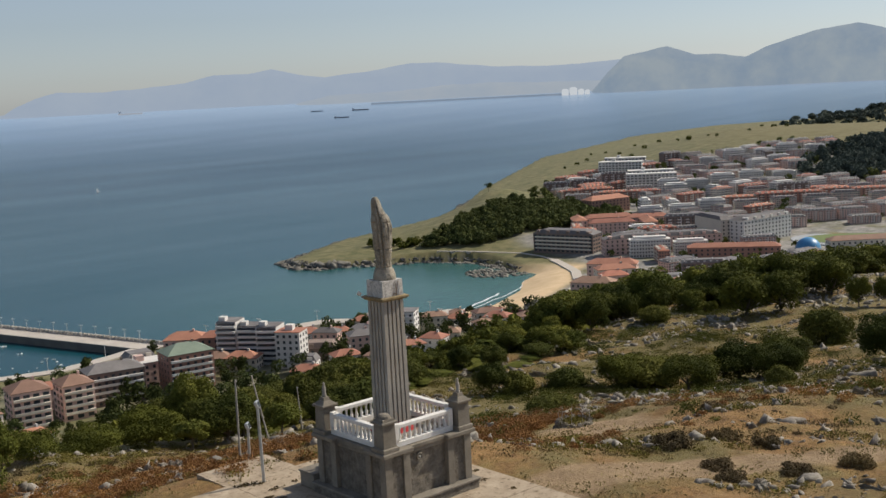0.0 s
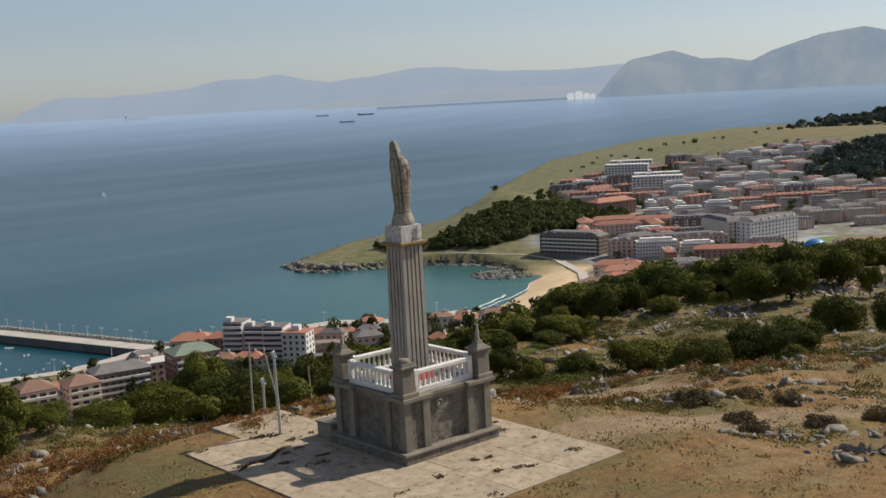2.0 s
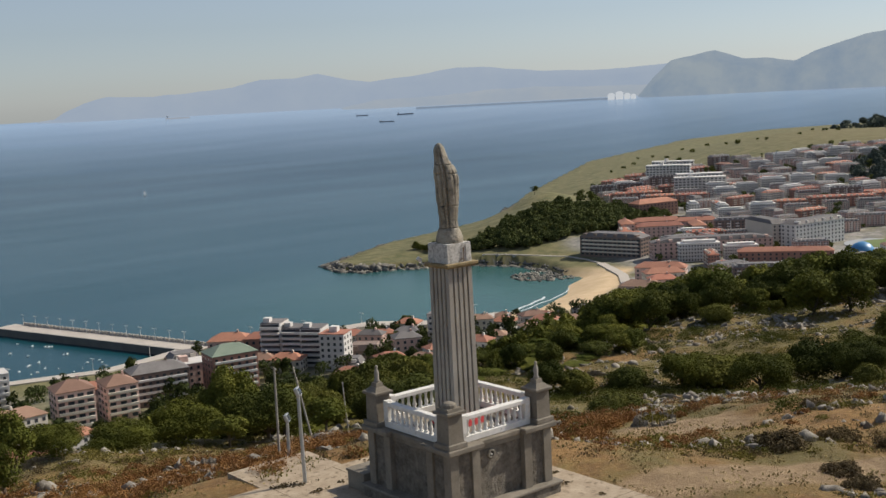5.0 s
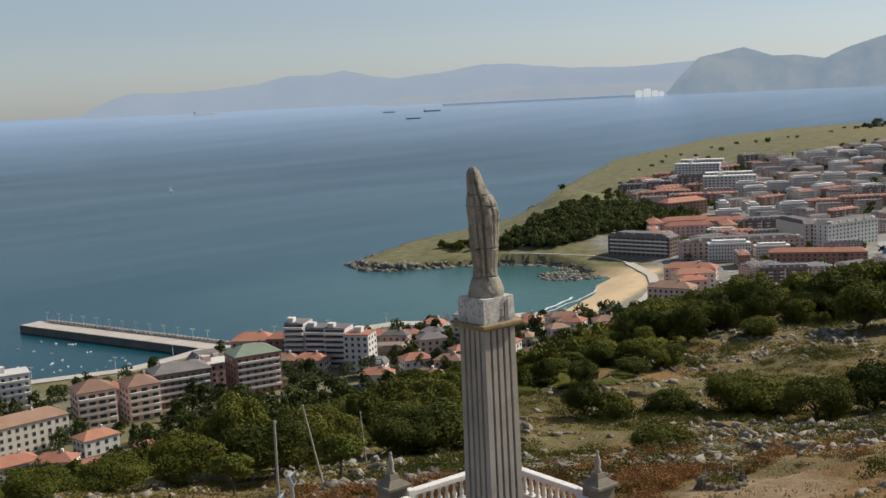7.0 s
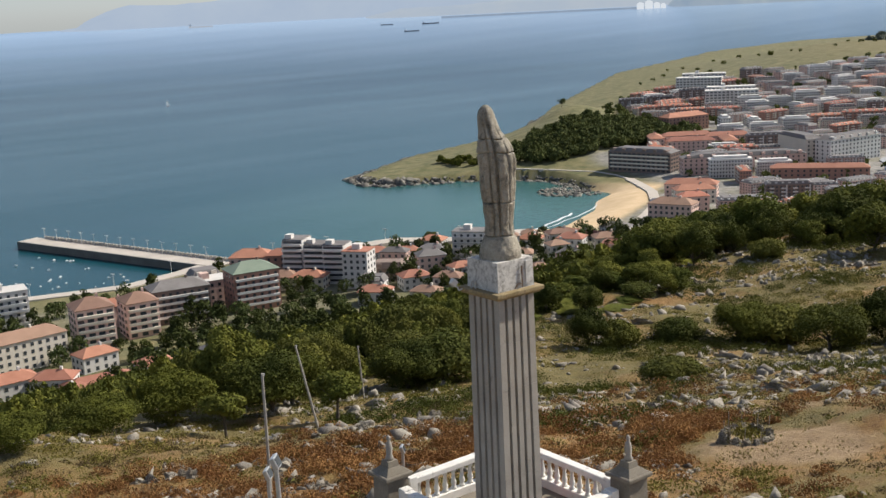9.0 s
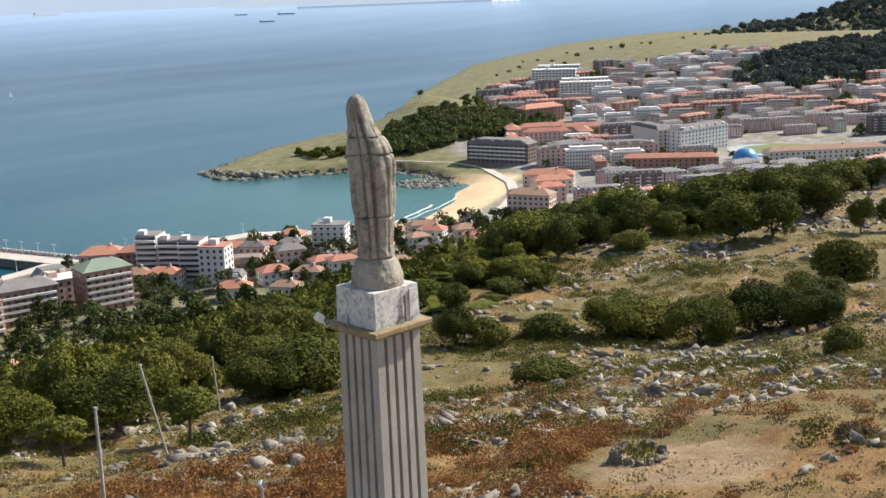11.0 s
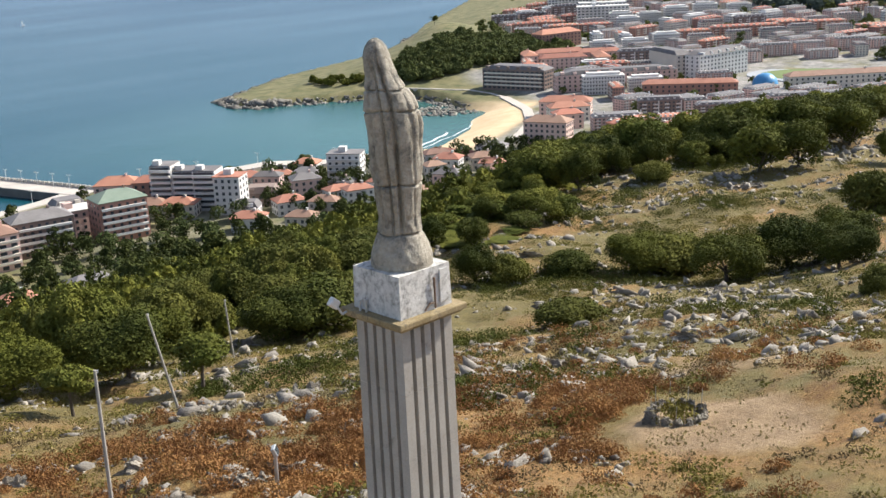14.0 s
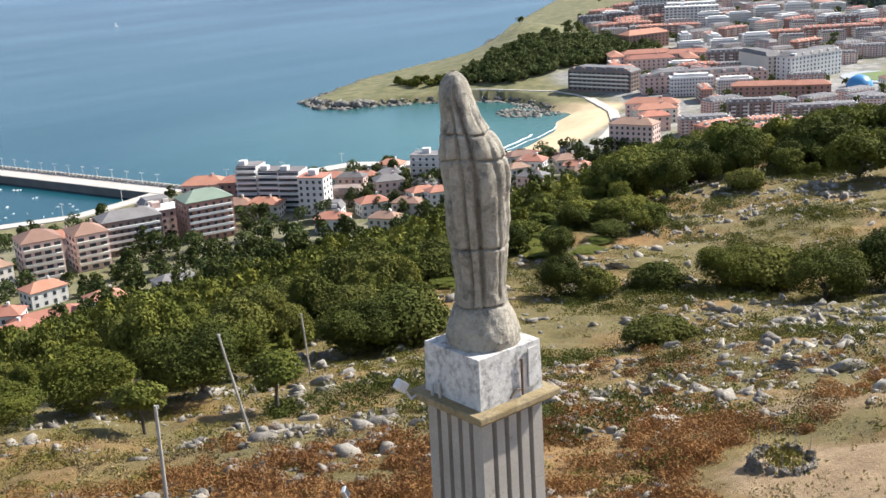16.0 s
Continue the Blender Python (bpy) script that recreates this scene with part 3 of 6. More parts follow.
def build_monument():
    base = tagged(empty("monument_base", 0, 0, 0), "dark grey stone monument base with pilasters and rubble panels", "monument")
    part("plinth", boxes((-2.46, 2.46, -2.46, 2.46, -0.05, 0.32), bevel=0.03), RUBBLE, base, "rough rubble plinth")
    part("plinth_top", boxes((-2.52, 2.52, -2.52, 2.52, 0.32, 0.43), bevel=0.025), TRIM, base)
    part("core", boxes((-2.06, 2.06, -2.06, 2.06, 0.43, 2.37)), RUBBLE, base, "rubble rendered panels")
    for q in range(4):
        r = Matrix.Rotation(math.pi / 2 * q, 4, "Z")
        for x in (-1.16, 1.16):
            part("pilaster", box(bmesh.new(), x - 0.17, x + 0.17, -2.26, -2.05, 0.43, 2.37, 0.015, r), TRIM, base)
        for x in (-1.62, 1.62):
            part("rubble_panel", box(bmesh.new(), x - 0.33, x + 0.33, -2.17, -2.055, 0.43, 2.37, 0, r), RUBBLE, base)
        part("corner_pilaster", box(bmesh.new(), -2.26, -1.90, -2.26, -1.90, 0.43, 2.37, 0.015, r), TRIM, base)
        part("frieze", box(bmesh.new(), -1.0, 1.0, -2.12, -2.05, 2.2, 2.37, 0.01, r), TRIM, base)
        part("corner_cornice", box(bmesh.new(), -2.42, -0.90, -2.42, -0.90, 2.37, 2.55, 0.03, r), TRIM, base)
        part("cornice", box(bmesh.new(), -0.90, 0.90, -2.2, -0.895, 2.385, 2.54, 0.02, r), TRIM, base)
    ringbm = bmesh.new()
    seg, sub = 20, 8
    vs = [[ringbm.verts.new((-0.38 + (0.13 + 0.045 * math.cos(b)) * math.cos(a), -2.10 - 0.045 * math.sin(b), 1.97 + (0.13 + 0.045 * math.cos(b)) * math.sin(a))) for b in np.linspace(0, 2 * math.pi, sub, endpoint=False)] for a in np.linspace(0, 2 * math.pi, seg, endpoint=False)]
    for i in range(seg):
        for j in range(sub):
            ringbm.faces.new((vs[i][j], vs[(i + 1) % seg][j], vs[(i + 1) % seg][(j + 1) % sub], vs[i][(j + 1) % sub]))
    part("wreath", ringbm, TRIM, base, "carved stone ring", smooth=True)
    part("boss", tube(bmesh.new(), (-0.38, -2.05, 1.97), (-0.38, -2.14, 1.97), 0.05, 0.03, 10), WHITE, base)

    # corner piers
    def pier(x, y, finial):
        p = tagged(empty("corner_pier", x, y, 2.55), "grey stone pier at the balustrade corner" + (" and small finial" if finial else " with rounded cap"), "pier", "balustrade corner piers")
        part("pier_base", boxes((-0.40, 0.40, -0.40, 0.40, 0, 0.17), bevel=0.02), TRIM, p)
        part("pier_shaft", frustum(bmesh.new(), 0.17, 0.31, 1.12, 0.29), TRIM, p)
        part("pier_cap", boxes((-0.39, 0.39, -0.39, 0.39, 1.12, 1.22), bevel=0.02), TRIM, p)
        if finial:
            part("pier_roof", frustum(frustum(bmesh.new(), 1.22, 0.33, 1.36, 0.17), 1.36, 0.16, 1.50, 0.13), TRIM, p)
            part("finial", lathe(bmesh.new(), [(1.50, 0.09), (1.56, 0.10), (1.62, 0.07), (1.80, 0.085), (1.92, 0.06), (1.97, 0.035), (2.02, 0.05), (2.07, 0.045), (2.11, 0.01)], 8), COLUMN, p, "small pale stone figure", True)
        else:
            part("pier_roof", lathe(frustum(bmesh.new(), 1.22, 0.30, 1.32, 0.28), [(1.32, 0.26), (1.42, 0.24), (1.48, 0.17), (1.51, 0.05)], 12), TRIM, p, "rounded worn top")

    pier(-1.95, -1.95, False)
    pier(1.95, -1.95, True)
    pier(-1.95, 1.95, True)
    pier(1.95, 1.95, True)

    # balustrades
    bal_mesh = bm_mesh("baluster", lathe(bmesh.new(), [(0, 0.075), (0.05, 0.075), (0.07, 0.045), (0.17, 0.075), (0.27, 0.05), (0.42, 0.038), (0.45, 0.06), (0.53, 0.065)], 8), WHITE, True)
    for q in range(4):
        b = tagged(empty("balustrade", 0, 0, 2.55, 90 * q), "white painted chipped stone balustrade", "balustrade", "terrace balustrades")
        part("bottom_rail", boxes((-1.54, 1.54, -2.02, -1.80, 0.0, 0.22), bevel=0.015), WHITE, b)
        part("top_rail", boxes((-1.54, 1.54, -2.04, -1.78, 0.75, 0.90), bevel=0.02), WHITE, b)
        for x in (-1.42, 1.42):
            part("end_post", boxes((x - 0.115, x + 0.115, -2.045, -1.775, 0.22, 0.94), bevel=0.015), WHITE, b)
        for k in range(10):
            part("baluster", bal_mesh, None, b).location = (-1.18 + 2.36 * k / 9, -1.91, 0.22)
    deck = tagged(part("deck", boxes((-1.80, 1.80, -1.80, 1.80, 2.50, 2.56)), TRIM), "grey stone floor inside the balustrade", "floor", kind="structure")

    # the fluted shaft, in plan a square with five fillets and four grooves a face
    col = tagged(empty("monument_column", 0, 0, 2.56), "tall square fluted grey stone column", "column")

    def fluted(z0, h0, z1, h1):
        plan = []
        flutes = 4
        for side in range(4):
            c, s = math.cos(side * math.pi / 2), math.sin(side * math.pi / 2)
            edge = [(-1.0, -1.0)]
            for k in range(flutes):
                mid = -0.60 + 1.20 * k / (flutes - 1)
                for u, v in ((-0.075, -1), (-0.06, -0.84), (0.06, -0.84), (0.075, -1)):
                    edge.append((mid + u, v))
            plan += [(x * c - y * s, x * s + y * c) for x, y in edge]
        bm = bmesh.new()
        lo = [bm.verts.new((x * h0, y * h0, z0)) for x, y in plan]
        hi = [bm.verts.new((x * h1, y * h1, z1)) for x, y in plan]
        for k in range(len(plan)):
            bm.faces.new((lo[k], lo[(k + 1) % len(plan)], hi[(k + 1) % len(plan)], hi[k]))
        bm.faces.new(lo[::-1]), bm.faces.new(hi)
        return bm

    zs, hs = np.linspace(0.22, 5.49, 6), np.linspace(0.545, 0.512, 6)
    for k in range(5):
        part("drum", fluted(zs[k], hs[k], zs[k + 1] - 0.006, hs[k + 1]), COLUMN, col)
    part("red_footing", frustum(bmesh.new(), 0.0, 0.70, 0.26, 0.62), RED, col, "red painted footing")
    cap = tagged(empty("column_cap", 0, 0, 8.05), "lichen stained stone slab under the statue block", "capital")
    part("lower_slab", frustum(bmesh.new(), 0, 0.60, 0.06, 0.66), CAPSTONE, cap)
    part("upper_slab", boxes((-0.69, 0.69, -0.69, 0.69, 0.06, 0.155), bevel=0.015), CAPSTONE, cap)
    blk = tagged(empty("statue_block", 0, 0, 8.205), "peeling white painted block with rusty pipes", "pedestal")
    part("block", frustum(bmesh.new(), 0.0, 0.525, 0.655, 0.51), BLOCK, blk)
    rust = surface("rusty_pipe", (0.10, 0.055, 0.03), (0.22, 0.15, 0.10), 6, 40, 0.8, 0.3, 0.005)
    part("pipe", tube(tube(tube(bmesh.new(), (0.16, -0.545, 0.50), (0.16, -0.545, 0.02), 0.016, 0.016), (0.05, -0.545, 0.12), (0.16, -0.545, 0.10), 0.012, 0.012), (-0.05, -0.545, 0.03), (0.05, -0.545, 0.12), 0.012, 0.012), rust, blk, "rusty thin pipe")
    part("plate", boxes((0.27, 0.43, -0.548, -0.528, 0.08, 0.60), bevel=0.006), BLOCK, blk)
    part("bracket", tube(tube(bmesh.new(), (-0.60, 0.30, 0.16), (-0.60, 0.30, 0.0), 0.02, 0.02), (-0.58, 0.18, 0.20), (-0.58, 0.18, 0.0), 0.025, 0.02), STEEL, blk)
    lamp = tagged(empty("floodlight", -0.78, 0.52, 8.13), "small white floodlight on a bent bracket", "floodlight")
    part("arm", tube(tube(bmesh.new(), (0.15, 0, 0.05), (0, 0, 0.02), 0.018, 0.018), (0, 0, 0.02), (-0.05, 0.05, 0.16), 0.018, 0.018), STEEL, lamp)
    part("lamp_head", box(bmesh.new(), -0.09, 0.09, -0.05, 0.05, -0.07, 0.07, 0.015, Matrix.Translation((-0.08, 0.08, 0.2)) @ Matrix.Rotation(0.7, 4, "Y")), WHITE, lamp)

    # annex block and loose stone at the back
    tagged(part("stone_bench", boxes((-2.35, 0.6, 2.54, 3.55, 0.0, 0.62), (-2.4, 0.65, 2.5, 3.6, 0.60, 0.70), bevel=0.02), TRIM), "low dark stone block behind the monument base", "bench")


def build_statue():
    """A veiled standing figure seen from behind, lofted from ovals, with folds and joints cut in."""
    rows = [(0.0, 0.46, 0.46, 0), (0.10, 0.465, 0.465, 0), (0.22, 0.44, 0.44, 0), (0.34, 0.40, 0.38, 0), (0.50, 0.335, 0.33, 0), (0.75, 0.31, 0.31, 0), (1.10, 0.345, 0.33, 0), (1.50, 0.385, 0.35, 0),
            (1.85, 0.40, 0.36, 0), (2.15, 0.415, 0.36, 0), (2.40, 0.40, 0.34, 0.0), (2.56, 0.35, 0.31, 0.02), (2.70, 0.285, 0.28, 0.04), (2.82, 0.24, 0.255, 0.07), (2.98, 0.215, 0.24, 0.10), (3.12, 0.195, 0.22, 0.12), (3.24, 0.16, 0.18, 0.13), (3.32, 0.10, 0.12, 0.13), (3.36, 0.03, 0.04, 0.12)]
    zs = sorted(set(np.round(np.linspace(0, 3.36, 220), 3)) | {1.235, 1.25, 1.265, 2.30, 2.315, 2.33, 2.62, 2.635, 2.65, 0.49, 0.505, 0.52})
    cols = [np.array(c) for c in zip(*rows)]
    seg = 132
    verts = []
    back = math.radians(225)
    for z in zs:
        rx, ry, lean = (float(np.interp(z, cols[0], cols[k])) for k in (1, 2, 3))
        cracks = ((1.25, 0.0), (2.315, 0.03), (2.635, 0.0), (0.505, 0.0))
        cloak = float(sstep(0.35, 0.8, np.array(z)) * sstep(3.2, 2.6, np.array(z)))
        for k in range(seg):
            a = 2 * math.pi * k / seg
            fold = 0.0
            joint = 0.065 * sum(math.exp(-((z - j - w * math.cos(a) - 0.012 * math.sin(3 * a + j)) / 0.012) ** 2) for j, w in cracks)
            for at, width, deep in ((-0.34, 0.055, 0.10), (-0.46, 0.10, 0.03), (0.10, 0.085, 0.125), (-0.86, 0.06, 0.04), (0.80, 0.05, 0.018), (1.25, 0.10, 0.03), (-1.35, 0.10, 0.03)):
                fold += deep / (1 + ((((a - at - 0.05 * math.sin(2.1 * z) + math.pi) % (2 * math.pi)) - math.pi) / width) ** 6)
            rag = 0.02 * noise.fractal(Vector((math.cos(a) * 2.5, math.sin(a) * 2.5, z * 3)), 1.0, 2.0, 4)
            hood = 0.045 * math.exp(-((((a + math.pi) % (2 * math.pi)) - math.pi) / 0.10) ** 2) * float(sstep(2.5, 2.8, np.array(z)) * sstep(3.36, 3.1, np.array(z)))
            sc = 1 - fold * cloak / 0.36 - joint / 0.36 - hood / 0.25 + rag / 0.36
            x, y = rx * sc * math.sin(a), -ry * sc * math.cos(a)
            y += 0.5 * lean
            x -= float(np.interp(z, [2.1, 2.5, 2.7, 2.9, 3.1, 3.3], [0, 0.05, 0.11, 0.16, 0.2, 0.21])) - 0.02
            turn = math.radians(-44)
            verts.append((x * math.cos(turn) - y * math.sin(turn), x * math.sin(turn) + y * math.cos(turn), 8.86 + z))
    n = len(zs)
    faces = [(i * seg + k, i * seg + (k + 1) % seg, (i + 1) * seg + (k + 1) % seg, (i + 1) * seg + k) for i in range(n - 1) for k in range(seg)]
    me = mesh_of("statue", verts, faces, STATUE)
    tagged(new("statue", me), "weathered veiled stone statue on top of the column", "statue")


build_slab()
build_monument()
build_statue()


# ---------------------------------------------------------------- poles and small things on the hill
def wooden_pole(x, y, lean, h, label):
    z = ground_at(x, y)
    p = tagged(empty("utility_pole", x, y, z - 0.1), label, "pole", "wooden poles on the slope")
    part("shaft", tube(bmesh.new(), (0, 0, 0), (lean[0], lean[1], h), 0.07, 0.05, 10), WOODPOLE, p)
    part("insulator", tube(bmesh.new(), (lean[0] + 0.08, lean[1], h - 0.12), (lean[0] + 0.08, lean[1], h - 0.02), 0.03, 0.03, 8), STEEL, p)


wooden_pole(4.20, 19.60, (0.05, -0.02, 0), 5.38, "bleached leaning wooden pole on the rocky slope")
wooden_pole(14.7, 33.2, (-0.8, 0.55, 0), 5.2, "tall bleached wooden pole leaning downhill")
wooden_pole(28.0, 48.9, (-0.2, 0.15, 0), 4.5, "slim bleached upright pole by the hedge")


def flood_pole(x, y, z, h, lean, label):
    p = tagged(empty("floodlight_pole", x, y, z), label, "floodlight", "floodlight poles")
    part("post", tube(bmesh.new(), (0, 0, 0), (lean, -lean, h), 0.075, 0.06, 10), STEEL, p)
    part("lamp_head", box(bmesh.new(), -0.2, 0.2, -0.07, 0.07, -0.16, 0.16, 0.02, Matrix.Translation((lean, -lean, h + 0.12)) @ Matrix.Rotation(0.8, 4, "Z") @ Matrix.Rotation(-0.4, 4, "X")), STEEL, p)
    part("lens", box(bmesh.new(), -0.16, 0.16, -0.082, -0.072, -0.12, 0.12, 0, Matrix.Translation((lean, -lean, h + 0.12)) @ Matrix.Rotation(0.8, 4, "Z") @ Matrix.Rotation(-0.4, 4, "X")), GLASSY, p)


flood_pole(-3.2, 5.1, 0.0, 3.3, -0.03, "grey leaning steel pole with a floodlight on the terrace")
flood_pole(9.1, 17.3, ground_at(9.1, 17.3), 1.15, 0.02, "short post with a square floodlight among bracken")
flood_pole(-1.2, 9.5, ground_at(-1.2, 9.5), 1.6, 0.02, "slim post with a floodlight below the terrace")


# ---------------------------------------------------------------- plants and stones
rng = np.random.default_rng(7)


def leaf_quads(centres, size, flat=0.0, up=0.0, slim=0.75):
    """A small pointed leaf at each place, turned at random."""
    n = len(centres)
    a = rng.normal(size=(n, 3))
    a[:, 2] *= 1 - flat
    a[:, 2] += up * np.abs(rng.normal(size=n)) * 2
    a /= np.linalg.norm(a, axis=1)[:, None]
    b = np.cross(a, rng.normal(size=(n, 3)))
    b /= np.linalg.norm(b, axis=1)[:, None]
    s = (size * rng.uniform(0.6, 1.4, n))[:, None]
    a, b = a * s, b * s * slim
    v = np.stack([centres - a * 0.8 - b, centres - a * 0.8 + b, centres + a], 1).reshape(-1, 3)
    return v, np.arange(3 * n).reshape(-1, 3)


def crown(r, h, lift, lobes, leaves, leaf, lobe=0.36, cone=0.0):
    """A crown of uneven rounded lobes, each clothed in small leaves that face outwards. cone narrows it towards the top."""
    u = rng.normal(size=(lobes, 3))
    u /= np.linalg.norm(u, axis=1)[:, None]
    u[:, 2] = np.where((u[:, 2] < 0) & (rng.random(lobes) < 0.45), -u[:, 2], u[:, 2])
    c = u * rng.uniform(0.55, 1.12, lobes)[:, None] * np.array([r, r, h / 2]) * (1 - 0.8 * lobe)
    slim = 1 - cone * np.clip(c[:, 2] / h + 0.5, 0, 1)
    c[:, :2] *= slim[:, None]
    rad = lobe * r * rng.uniform(0.6, 1.3, lobes) * np.sqrt(slim)
    c[:, 2] += lift + h / 2
    which = rng.choice(lobes, leaves, p=rad ** 2 / np.sum(rad ** 2))
    d = rng.normal(size=(leaves, 3)) + 0.55 * u[which] + np.array([0, 0, 0.25])
    d /= np.linalg.norm(d, axis=1)[:, None]
    p = c[which] + d * (rad[which] * rng.uniform(0.72, 1.12, leaves))[:, None] * np.array([1, 1, 0.8])
    n = d + 0.5 * rng.normal(size=(leaves, 3))
    n /= np.linalg.norm(n, axis=1)[:, None]
    a = np.cross(n, rng.normal(size=(leaves, 3)))
    a /= np.linalg.norm(a, axis=1)[:, None]
    b = np.cross(n, a)
    s = (leaf * rng.uniform(0.6, 1.4, leaves))[:, None]
    v = np.stack([p - 0.8 * a * s - 0.75 * b * s, p - 0.8 * a * s + 0.75 * b * s, p + a * s], 1).reshape(-1, 3)
    return v, np.arange(3 * leaves).reshape(-1, 3)


def make_tree(r, h, trunk, leaf, lobes, leaves, material, label, name="tree", lobe=0.36, cone=0.0):
    """A tapered trunk with limbs, and a crown of many small leaves."""
    t = tagged(new(name), label, "tree", "trees on the hill")
    t["wide"], t["tall"] = 2.0 * r, h + max(trunk, 0.0)
    bm = tube(bmesh.new(), (0, 0, -0.4), (0.08 * r, 0.03, max(trunk, 0.05) + 0.3 * h), 0.05 * r + 0.04, 0.03 * r + 0.02, 8)
    for k in range(6):
        a = k * 1.05 + rng.uniform(0, 0.5)
        tube(bm, (0.05 * r, 0.02, max(trunk, 0.0) + 0.1 * h * rng.uniform(0.3, 1.0)), (0.6 * r * math.cos(a), 0.6 * r * math.sin(a), trunk + h * rng.uniform(0.35, 0.6)), 0.03 * r + 0.01, 0.012, 6)
    part("trunk", bm, BARK, t)
    v, f = crown(r, h, trunk, lobes, leaves, leaf, lobe, cone)
    part("crown", mesh_of("crown", v, f, material), None, t)
    return t


OAKS = [make_tree(3.0, 3.6, 0.7, 0.085, 46, 21000, OAK, "dark green evergreen oak with a spreading crown"),
        make_tree(2.8, 3.7, 0.6, 0.085, 40, 20000, OAK, "dark evergreen oak among limestone rocks"),
        make_tree(2.5, 5.2, 0.5, 0.10, 52, 17000, LIGHTLEAF, "light green broadleaf tree on the slope"),
        make_tree(1.5, 2.0, -0.25, 0.07, 34, 10000, GORSE, "rounded olive green bush on the slope", "bush", 0.42),
        make_tree(1.1, 1.9, 1.3, 0.075, 24, 4500, LIGHTLEAF, "small young tree with a thin trunk", "tree", 0.42),
        make_tree(1.2, 0.8, -0.15, 0.06, 26, 4500, HEATHER, "low brown heather shrub on dry turf", "shrub"),
        make_tree(4.0, 6.6, 0.4, 0.19, 44, 6500, OAK, "dark evergreen oak on the ridge"),
        make_tree(4.0, 5.8, 0.8, 0.19, 38, 6000, OAK, "broad dark oak on the rocky ridge"),
        make_tree(3.4, 6.4, 0.9, 0.19, 40, 5500, LIGHTLEAF, "green broadleaf tree on the ridge"),
        make_tree(1.6, 6.4, 0.3, 0.13, 40, 4500, LIGHTLEAF, "slender light green young tree in the thicket", "tree", 0.4, 0.55)]
used = set()


def plant(kind, x, y, wide, tall):
    """Sets a tree so wide and so tall, in metres."""
    ob = OAKS[kind]
    k = wide / ob["wide"]
    m = Matrix.Translation((x, y, ground_at(x, y) - 0.08)) @ Matrix.Rotation(rng.uniform(0, 6.28), 4, "Z") @ Matrix.Diagonal((k, k * rng.uniform(0.9, 1.1), tall / ob["tall"], 1))
    if kind not in used:
        used.add(kind)
        ob.matrix_basis = m
    else:
        copy_thing(ob, Matrix(m))


# the oaks and bushes of the open slope
for kind, x, y, wide, tall in [(0, 74.2, 40.3, 6.8, 4.2), (1, 80.1, 37.6, 7.2, 4.6), (0, 77.0, 31.2, 5.2, 4.2), (1, 83.5, 34.5, 5.0, 4.2), (3, 69.6, 54.9, 5.4, 2.9), (1, 73.6, 50.3, 5.4, 3.5), (3, 76.6, 48.0, 4.0, 2.6),
                               (3, 49.5, 38.0, 3.0, 1.4), (3, 64.5, 57.6, 2.4, 2.0), (1, 62.6, 60.2, 3.4, 3.4), (3, 107.5, 42.6, 3.9, 3.4), (0, 66.0, 12.5, 5.0, 4.6), (3, 60.5, 20.0, 1.8, 1.5)]:
    plant(kind, x, y, wide, tall)
# the thicket and big trees at the edge of the slope
for kind, x, y, wide, tall in [(2, 20.5, 55.0, 5.6, 6.4), (1, 20.6, 49.6, 5.2, 3.9), (1, 14.3, 51.5, 4.6, 3.2), (4, 14.1, 43.6, 2.7, 3.1), (4, 20.8, 41.2, 2.7, 3.8), (1, 36.9, 55.8, 5.0, 3.6), (3, 40.4, 55.6, 4.6, 2.9),
                               (0, 43.6, 58.4, 3.8, 4.0), (1, 25.0, 54.5, 5.0, 3.6), (1, 8.5, 50.0, 4.0, 2.4), (2, -6.0, 31.0, 3.2, 4.4), (2, -9.4, 33.5, 2.6, 3.6), (1, 0.5, 42.0, 3.2, 2.0)]:
    plant(kind, x, y, wide, tall)
# the dark oaks along the ridge
for kind, x, y, wide, tall in [(7, 135.7, 91.2, 5.0, 5.4), (7, 139.0, 89.3, 3.6, 3.8), (7, 123.5, 89.7, 5.4, 6.0), (6, 129.0, 69.7, 9.0, 6.6), (6, 133.5, 66.0, 7.6, 7.0), (6, 141.6, 81.0, 9.2, 7.6),
                               (8, 146.8, 80.5, 7.0, 7.8), (6, 141.6, 86.4, 5.6, 6.0), (6, 150.6, 76.5, 8.6, 7.8), (6, 156.0, 70.0, 7.5, 7.2), (8, 137.5, 96.0, 9.6, 7.4), (6, 130.0, 97.5, 7.0, 6.2)]:
    plant(kind, x, y, wide, tall)
for kind, x, y, wide, tall in [(6, 180.4, 89.6, 8.8, 6.0), (6, 177.8, 79.0, 9.0, 5.8), (7, 141.2, 56.6, 6.0, 6.4), (7, 146.0, 54.0, 7.4, 6.2), (6, 186.0, 84.0, 9.0, 6.2), (8, 172.5, 96.5, 8.8, 6.4), (7, 129.7, 76.9, 3.4, 3.2),
                               (6, 112.1, 88.0, 5.8, 6.0), (6, 110.2, 93.9, 7.2, 6.2), (6, 118.5, 97.0, 8.0, 6.4), (3, 118.0, 80.0, 3.0, 2.0)]:
    plant(kind, x, y, wide, tall)
